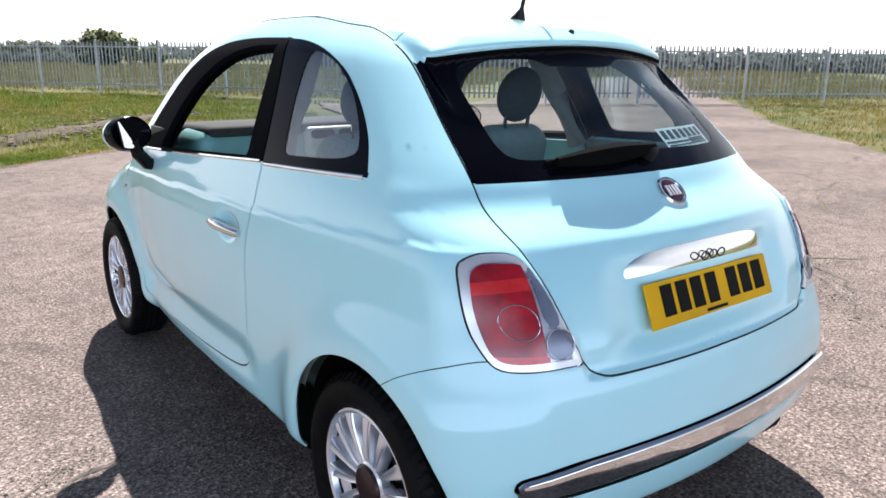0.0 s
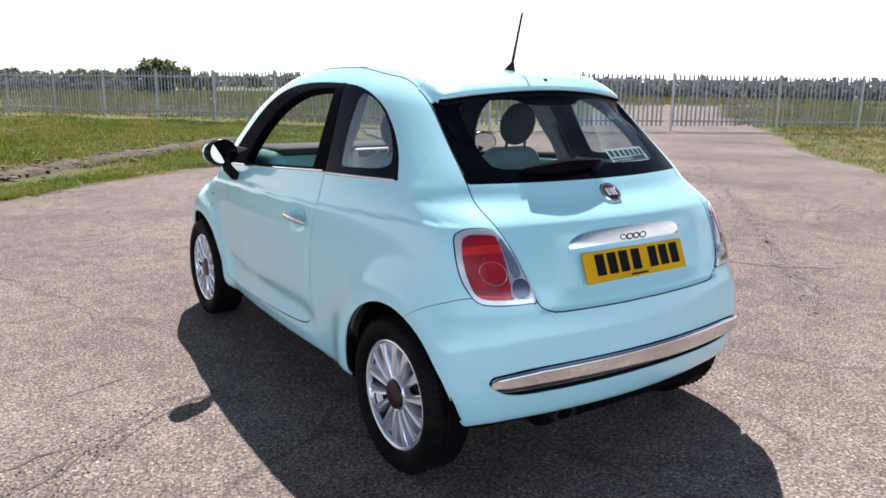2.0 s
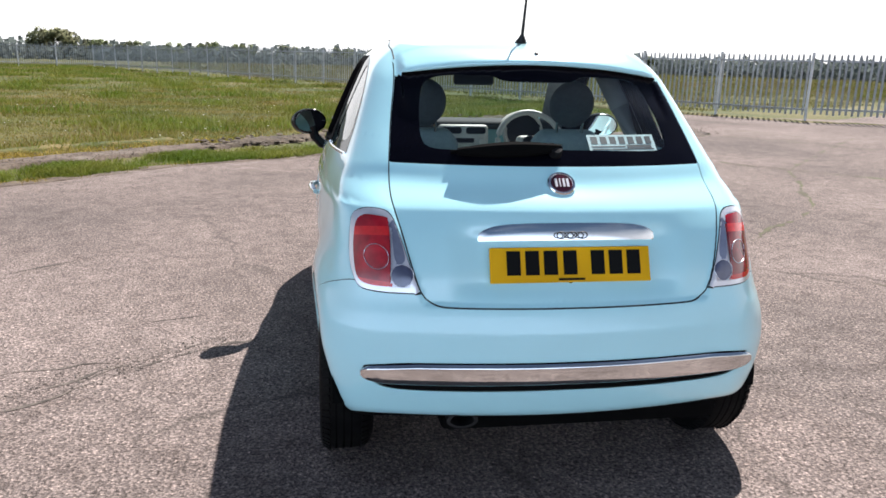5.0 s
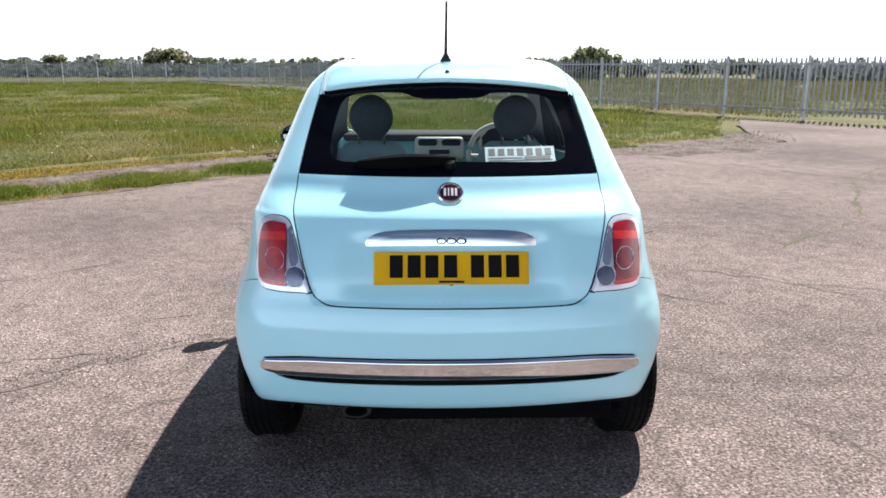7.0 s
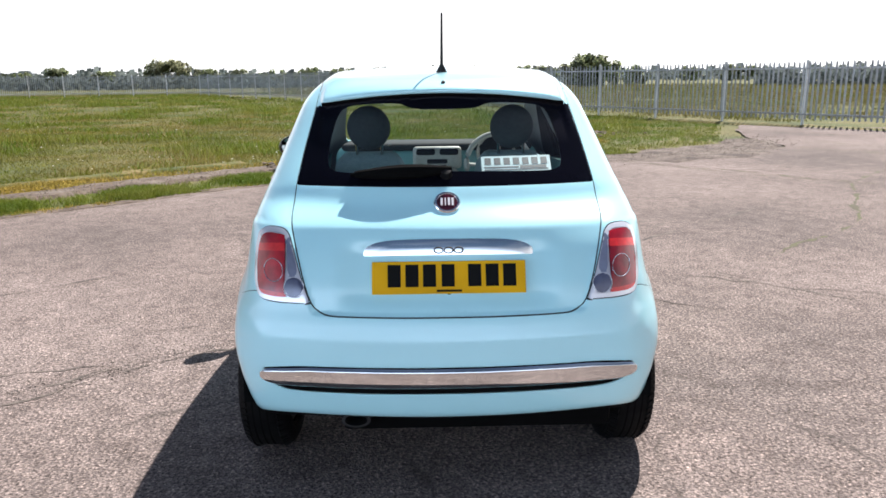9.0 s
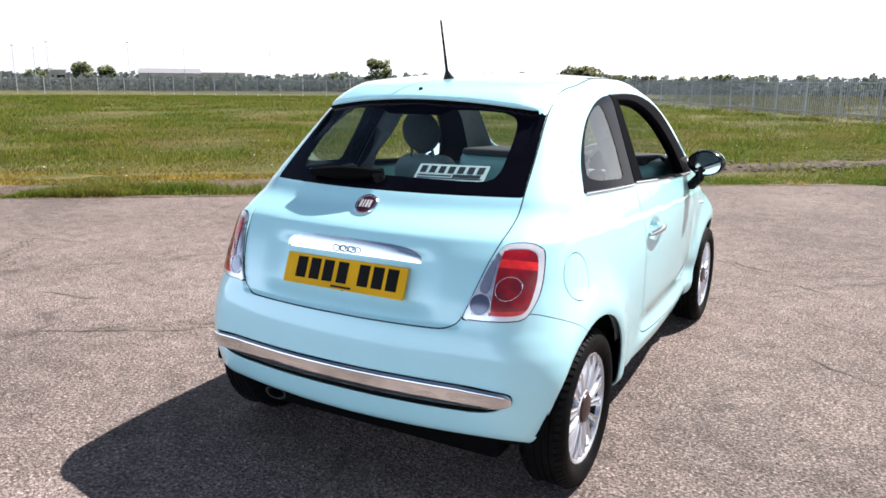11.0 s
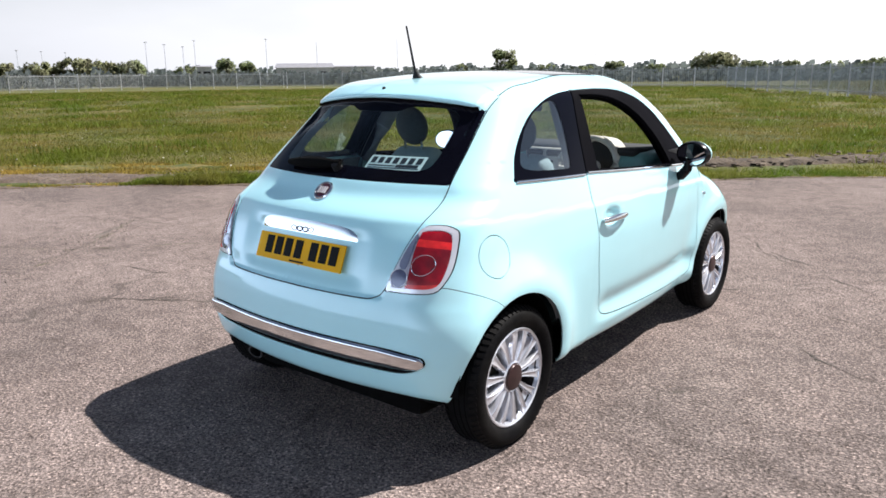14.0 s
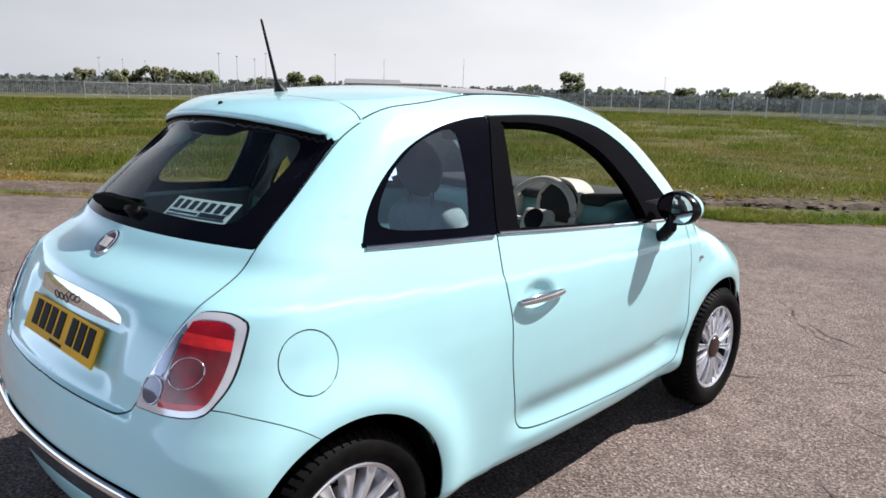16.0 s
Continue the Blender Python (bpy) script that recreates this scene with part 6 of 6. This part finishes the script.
DAISY = mat("white_petals", (0.75, 0.75, 0.66), 0.7, vary=0.1, island=0.2)
MUDC = mat("mud_clods", (0.055, 0.038, 0.026), 0.95, vary=0.3, scale=20, island=0.5, col2=(0.13, 0.10, 0.07), scale2=4)
SOIL = mat("soil_crumbs", (0.13, 0.098, 0.075), 0.95, vary=0.3, scale=30, island=0.5, col2=(0.20, 0.17, 0.14), scale2=6)
specks("daisies", 420, over_field(6, 30), 0.014, DAISY, "small white daisies scattered in the grass", "flowers", 31, 0.4, 0.05)
specks("rubble", 1300, on_track([(2.4, 10.7), (4.0, 10.5), (5.6, 11.5), (7.2, 13.0), (7.6, 15.0)], 0.5), 0.010, SOIL, "loose soil crumbs and stones on the bare patch", "rubble", 32, 0.8, 0.012)
specks("rubble", 1600, on_track([(-14, -1.2), (-10.3, 2.1), (-8.0, 3.85), (-5.4, 6.5), (-4.6, 7.6), (-3.6, 8.55), (-2.4, 9.6)], 0.28), 0.010, SOIL, "loose soil crumbs along the dirt track", "rubble", 33, 0.8, 0.02)
CHIPM = mat("tarmac_chips", (0.22, 0.18, 0.155), 0.95, vary=0.3, scale=30, island=0.6, col2=(0.14, 0.115, 0.095), scale2=8)
specks("tarmac_chips", 1000, on_track([(6.9, 3.95), (5.3, 2.55), (4.0, 1.45), (3.2, 0.76), (2.4, 0.1)], 0.08), 0.0055, CHIPM, "loose chips along the broken tarmac joint", "chips", 35, 0.7, 0.002)
specks("tarmac_chips", 350, on_track([(-2.3, 0.25), (-1.7, 0.77), (-1.2, 1.11)], 0.09), 0.005, CHIPM, "loose chips along the broken tarmac", "chips", 36, 0.7, 0.002)
specks("tarmac_chips", 320, on_track([(-3.8, -0.2), (-4.66, 1.0), (-5.2, 1.66)], 0.12), 0.006, CHIPM, "loose chips along the broken tarmac", "chips", 37, 0.7, 0.002)
specks("clods", 420, on_track(MUDLINE, 0.36), 0.050, MUDC, "dark clods of churned mud", "mud", 34, 0.40, 0.016)
# ---------- palisade fence ----------
PALE_H = 1.80


def paling_mesh(h=PALE_H):
    """One steel pale: a shallow W section with a pointed, split head."""
    w, d = 0.030, 0.012
    prof = [(-w, 0.0), (-w * 0.45, d), (0, d * 0.35), (w * 0.45, d), (w, 0.0)]
    vs = [(x, y, 0.16) for x, y in prof] + [(x, y, h - 0.12) for x, y in prof] + [(prof[0][0] * 0.85, 0, h - 0.05), (prof[1][0] * 0.6, d + 0.01, h), (0, d * 0.35, h - 0.05), (prof[3][0] * 0.6, d + 0.01, h), (prof[4][0] * 0.85, 0, h - 0.05)]
    fs = [(i + k, i + k + 1, i + k + 6, i + k + 5) for i in (0, 5) for k in range(4)]
    vs += [(x, y - 0.004, z) for x, y, z in vs]
    fs += [tuple(15 + i for i in f[::-1]) for f in fs]
    fs += [(0, 5, 20, 15), (5, 10, 25, 20), (4, 19, 24, 9), (9, 24, 29, 14)]
    return vs, fs


PALE = mesh_of("paling", *paling_mesh(), STEEL)
POSTM = mesh_of("fence_post", *(lambda b: ([v.co[:] for v in b.verts], [[v.index for v in f.verts] for f in b.faces]))((lambda b: (b.verts.ensure_lookup_table(), b.verts.index_update(), b)[2])(box(bmesh.new(), (0, 0, 0.93), (0.052, 0.09, 1.86), bevel=0.008, seg=1))), POSTSTEEL)


def fence_run(name, a, b, label, first=0.0, bay=2.8, posts=True, pales="parts", lift=0.0, group=""):
    """A run of palisade from a to b: posts, two rails, and pales."""
    a, b = Vector((*a, 0)), Vector((*b, 0))
    d = b - a
    run = d.length
    d.normalize()
    ang = math.degrees(math.atan2(d.y, d.x))
    f = thing(name, label, "fence", group, at=a)
    n = int(round(run / 0.155))
    if pales == "parts":
        for k in range(n):
            p = a + d * (0.155 * (k + 0.5))
            ob = new("paling", PALE)
            ob.matrix_basis = pose(p.x, p.y, lift + 0.012 * math.sin(k * 1.7), 0, 0.5 * math.sin(k * 2.3), ang)
            under(ob, f)
    else:
        vs, fs = [], []
        pv, pf = paling_mesh()
        for k in range(n):
            p = a + d * (0.155 * (k + 0.5))
            m = pose(p.x, p.y, lift + 0.012 * math.sin(k * 1.7), 0, 0.5 * math.sin(k * 2.3), ang)
            i = len(vs)
            vs += [m @ Vector(v) for v in pv]
            fs += [tuple(i + j for j in q) for q in pf]
        tagged(part_data("far_paling", vs, fs, STEELSTUFF, f), kind="stuff")
    for z in (0.31, 1.60):
        r = box(bmesh.new(), (0, 0, 0), (run, 0.045, 0.05), bevel=0.004, seg=1)
        r.transform(Matrix.Translation((a + b) / 2 + Vector((-d.y, d.x, 0)) * 0.030 + Vector((0, 0, z + lift))) @ pose(0, 0, 0, 0, 0, ang))
        part("rail", r, STEEL, f, smooth=False)
    if posts:
        k = first
        while k < run + 0.1:
            p = a + d * k + Vector((-d.y, d.x, 0)) * -0.055
            ob = new("fence_post", POSTM)
            ob.matrix_basis = pose(p.x, p.y, lift - 0.02, 0, 0, ang)
            under(ob, f)
            k += bay
    return f


CORNER = (-19.6, 64.2)
fence_run("palisade_fence", (12.4, 16.5), (-3.0, 39.46), "grey galvanised palisade fence along the field", bay=2.65, group="palisade fences")
fence_run("palisade_fence", (-3.0, 39.46), CORNER, "grey galvanised palisade fence along the field", first=1.15, bay=2.65, pales="stuff", group="palisade fences")
fence_run("palisade_fence", CORNER, (-70.0, 57.0), "far grey palisade fence across the field", pales="stuff", group="palisade fences")
fence_run("palisade_fence", (-70.0, 57.0), (-83.0, 46.0), "far grey palisade fence across the field", pales="stuff", group="palisade fences")
fence_run("palisade_fence", (-83.0, 46.0), (-80.0, 30.0), "far grey palisade fence across the field", pales="stuff", group="palisade fences")
fence_run("palisade_fence", (-80.0, 30.0), (-92.0, -6.0), "far grey palisade fence across the field", pales="stuff", group="palisade fences")
fence_run("palisade_gate", (12.55, 16.43), (17.58, 13.91), "grey steel palisade gate leaf, closed", first=2.80, bay=9.0, group="gate leaves", lift=0.02)
fence_run("palisade_gate", (17.76, 13.82), (20.95, 12.23), "grey steel palisade gate leaf, closed", first=0.0, bay=9.0, group="gate leaves", lift=0.02)
fence_run("palisade_fence", (21.05, 12.18), (35.0, 5.2), "grey galvanised palisade fence beside the gate", bay=2.95, group="palisade fences")
# ---------- the distance ----------
CAMC = Vector((0.0, -2.4, 0.0))


def far_at(bearing, dist):
    """A place by its bearing (degrees to the right of the car's heading) and distance."""
    return CAMC.x + dist * math.sin(radians(bearing)), CAMC.y + dist * math.cos(radians(bearing))


def make_tree(bearing, dist, height, width, seed, pale=False, low=False, label="leafy green tree far behind the fence"):
    rnd = random.Random(seed)
    x, y = far_at(bearing, dist)
    t = thing("bush" if low else "tree", label, "bush" if low else "tree", at=(x, y, -0.05))
    trunk = bmesh.new()
    r0 = 0.035 * height
    tube(trunk, [(x, y, -0.1), (x + 0.02 * height, y, height * 0.3), (x - 0.01 * height, y, height * 0.62)], [r0, r0 * 0.75, r0 * 0.3], 7)
    for k in range(5):
        a = math.tau * k / 5 + rnd.random()
        tube(trunk, [(x + 0.015 * height, y, height * (0.22 + 0.05 * k)), (x + width * 0.22 * math.cos(a), y + width * 0.22 * math.sin(a), height * (0.45 + 0.04 * k)), (x + width * 0.36 * math.cos(a), y + width * 0.36 * math.sin(a), height * (0.62 + 0.04 * k))], [r0 * 0.5, r0 * 0.3, r0 * 0.1], 5)
    part("trunk", trunk, BARK, t)
    vs, fs = [], []
    clumps = []
    for k in range(int(16 + width * 2.6)):
        a, q = rnd.uniform(0, math.tau), rnd.random() ** 0.5
        cz = height * rnd.uniform(0.06, 0.84)
        span = (width / 2) * (1.0 - 0.55 * max(0, (cz / height - 0.55)) / 0.45)
        clumps.append((x + q * span * 0.8 * math.cos(a), y + q * span * 0.8 * math.sin(a), cz, height * rnd.uniform(0.10, 0.17)))
    for cx, cy, cz, cr in clumps:
        for _ in range(80):
            v = Vector((rnd.gauss(0, 1), rnd.gauss(0, 1), rnd.gauss(0, 0.8)))
            v = v.normalized() * cr * rnd.uniform(0.55, 1.12)
            s = height * rnd.uniform(0.03, 0.07)
            n1 = Vector((rnd.gauss(0, 1), rnd.gauss(0, 1), rnd.gauss(0, 1))).normalized()
            n2 = n1.orthogonal().normalized()
            n3 = n1.cross(n2)
            c = Vector((cx, cy, cz)) + v
            i = len(vs)
            vs += [c - n2 * s, c - n3 * s * 0.6, c + n2 * s, c + n3 * s * 0.6]
            fs.append((i, i + 1, i + 2, i + 3))
    crown = part_data("crown", vs, fs, LEAFPALE if pale else LEAF, t)
    crown.data.shade_smooth()
    mid = Vector((x, y, height * 0.35))
    crown.data.normals_split_custom_set_from_vertices([((Vector(v) - mid).normalized() + Vector((rnd.gauss(0, 0.2), rnd.gauss(0, 0.2), 0.45))).normalized() for v in vs])
    return t


TREES = [
    (-78, 150, 5.5, 8, 0), (-68.7, 165, 5.4, 6, 1), (-66.2, 165, 5.2, 9, 1), (-64.2, 165, 6.2, 9, 1), (-62.4, 165, 6.0, 9, 1), (-60.8, 165, 5.6, 7, 0), (-57.0, 180, 5.0, 8, 0),
    (-54.2, 190, 6.4, 6, 0), (-52.8, 190, 5.8, 6, 0), (-36.8, 200, 6.2, 4, 0), (-33.6, 200, 8.6, 8, 0), (-30.5, 190, 5.6, 9, 0), (-27.8, 190, 5.2, 9, 0), (-25.4, 190, 6.6, 7, 0), (-22.6, 190, 5.4, 7, 0),
    (-18.4, 165, 8.4, 11, 1), (-16.9, 168, 6.4, 6, 0), (-15.6, 170, 5.6, 8, 0), (-13.8, 170, 5.6, 8, 0), (-11.2, 160, 5.4, 8, 0), (-8.6, 160, 5.8, 9, 0), (-6.2, 160, 5.2, 7, 0), (-3.0, 160, 5.4, 7, 0),
    (1.0, 150, 4.8, 8, 0), (4.2, 150, 5.6, 9, 0), (7.6, 150, 5.8, 8, 0), (9.2, 150, 5.4, 7, 0), (11.7, 100, 6.6, 6, 0), (13.2, 100, 6.8, 6, 0), (15.8, 120, 4.8, 5, 0), (19.6, 190, 5.8, 6, 0), (22.2, 190, 6.0, 7, 0), (23.4, 190, 5.6, 6, 0),
    (28.0, 260, 6.0, 12, 0), (33.5, 260, 6.5, 12, 0), (39.0, 260, 6.0, 12, 0), (46.0, 260, 6.6, 14, 0), (53.0, 260, 6.0, 14, 0), (60.0, 260, 6.5, 14, 0), (66.0, 260, 6.0, 14, 0),
]
for k, (b_, d_, h_, w_, p_) in enumerate(TREES):
    make_tree(b_, d_, h_ * (0.9 if b_ < -52 or h_ > 8.5 else 0.66), w_ * (1.15 if b_ < -60 else 1.0), 100 + k, bool(p_))

# a low wood line all round the horizon
rnd_ = random.Random(77)
hv, hf = [], []
for k in range(16000):
    b_ = rnd_.uniform(-95, 85)
    d_ = rnd_.uniform(225, 290)
    x, y = far_at(b_, d_)
    top = 3.0 + 2.2 * abs(noise.noise(Vector((b_ * 0.45, 0, 5)))) + 1.4 * noise.noise(Vector((b_ * 2.2, 0, 9)))
    z = rnd_.uniform(0, max(top, 1.0))
    s = rnd_.uniform(0.5, 1.2)
    n1 = Vector((rnd_.gauss(0, 1), rnd_.gauss(0, 1), rnd_.gauss(0, 1))).normalized()
    n2 = n1.orthogonal().normalized()
    n3 = n1.cross(n2)
    c = Vector((x, y, z))
    i = len(hv)
    hv += [c - n2 * s, c - n3 * s * 0.8, c + n2 * s, c + n3 * s * 0.8]
    hf.append((i, i + 1, i + 2, i + 3))
# distance haze is in the greyed leaf colour, here and on the hedges
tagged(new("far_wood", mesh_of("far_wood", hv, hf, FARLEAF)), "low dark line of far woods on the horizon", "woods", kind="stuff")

# rough hedges between the fences and the woods
def make_hedge(name, lo, hi, near, far, tall, count, seed, material, label):
    rnd = random.Random(seed)
    vs, fs = [], []
    for _ in range(count):
        b_ = rnd.uniform(lo, hi)
        d_ = rnd.uniform(near, far)
        x, y = far_at(b_, d_)
        top = tall * (0.62 + 0.5 * noise.noise(Vector((b_ * 0.6, seed, 2))) + 0.35 * noise.noise(Vector((b_ * 3.0, seed, 6))))
        c = Vector((x, y, rnd.uniform(0, max(top, 0.3))))
        s = rnd.uniform(0.16, 0.42)
        n1 = Vector((rnd.gauss(0, 1), rnd.gauss(0, 1), rnd.gauss(0, 1))).normalized()
        n2 = n1.orthogonal().normalized()
        n3 = n1.cross(n2)
        i = len(vs)
        vs += [c - n2 * s, c - n3 * s * 0.7, c + n2 * s, c + n3 * s * 0.7]
        fs.append((i, i + 1, i + 2, i + 3))
    return tagged(new(name, mesh_of(name, vs, fs, material)), label, "hedge", kind="stuff")


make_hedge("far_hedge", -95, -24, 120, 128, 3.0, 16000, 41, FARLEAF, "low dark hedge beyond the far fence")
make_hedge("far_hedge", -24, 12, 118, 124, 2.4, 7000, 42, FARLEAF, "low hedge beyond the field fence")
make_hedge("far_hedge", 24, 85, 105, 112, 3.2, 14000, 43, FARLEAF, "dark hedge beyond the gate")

# low sheds beyond the fence
def make_shed(bearing, dist, length, height, depth, label, roof=0.6):
    x, y = far_at(bearing, dist)
    t = thing("shed", label, "building", at=(x, y, -0.05))
    m = Matrix.Translation((x, y, 0)) @ pose(0, 0, 0, 0, 0, -bearing)
    w = box(bmesh.new(), (0, 0, height / 2 - 0.1), (length, depth, height + 0.2))
    w.transform(m)
    part("wall", w, WALLM, t, smooth=False)
    r = bmesh.new()
    pv = [(-length / 2 - 0.4, -depth / 2 - 0.4, height), (length / 2 + 0.4, -depth / 2 - 0.4, height), (length / 2 + 0.4, depth / 2 + 0.4, height), (-length / 2 - 0.4, depth / 2 + 0.4, height), (-length / 2, 0, height + roof), (length / 2, 0, height + roof)]
    q = [r.verts.new(p) for p in pv]
    for f in ((0, 1, 5, 4), (2, 3, 4, 5), (1, 2, 5), (3, 0, 4), (3, 2, 1, 0)):
        r.faces.new([q[i] for i in f])
    r.transform(m)
    part("roof", r, ROOFM, t, smooth=False)
    for k in range(max(2, int(length / 5))):
        wnd = box(bmesh.new(), (-length / 2 + length * (k + 0.5) / max(2, int(length / 5)), -depth / 2 - 0.03, height * 0.55), (1.6, 0.08, height * 0.3))
        wnd.transform(m)
        part("window", wnd, BLACK, t, smooth=False)
    return t


make_shed(-48.6, 210, 15, 3.4, 9, "dark low shed far beyond the fence", 1.2)
make_shed(-45.2, 215, 13, 3.6, 9, "long pale flat shed far beyond the fence", 0.3)
make_shed(-55.9, 190, 4.4, 3.6, 4, "small pale shed far beyond the fence", 0.3)


def make_mast(bearing, dist, height, thick, lamp, label):
    x, y = far_at(bearing, dist)
    t = thing("lamp_post" if lamp else "mast", label, "lamp post" if lamp else "mast", "far lamp posts" if lamp else "", at=(x, y, -0.05))
    part("pole", tube(bmesh.new(), [(x, y, -0.1), (x, y, height)], [thick, thick * 0.6], 8), POLEM, t)
    if lamp:
        part("lamp_head", box(bmesh.new(), (x, y, height + 0.05), (0.5, 0.3, 0.12), (0, 0, -bearing), bevel=0.04), POLEM, t)
    return t


for b_, d_, h_ in ((-67.5, 150, 6.6), (-66.1, 175, 7.2), (-64.7, 195, 7.6), (-59.4, 130, 7.4), (-58.2, 140, 7.4), (-57.0, 150, 7.4), (-56.2, 150, 8.6), (-51.2, 160, 9.4)):
    make_mast(b_, d_, h_ * 0.92, 0.06, True, "thin grey lamp post far beyond the fence")
for b_, d_, h_, th in ((-41.5, 150, 8.2, 0.06), (-6.9, 150, 7.4, 0.035), (-26.8, 170, 6.0, 0.06), (-47.5, 150, 7.6, 0.06)):
    make_mast(b_, d_, h_, th, False, "thin grey mast far beyond the fence")
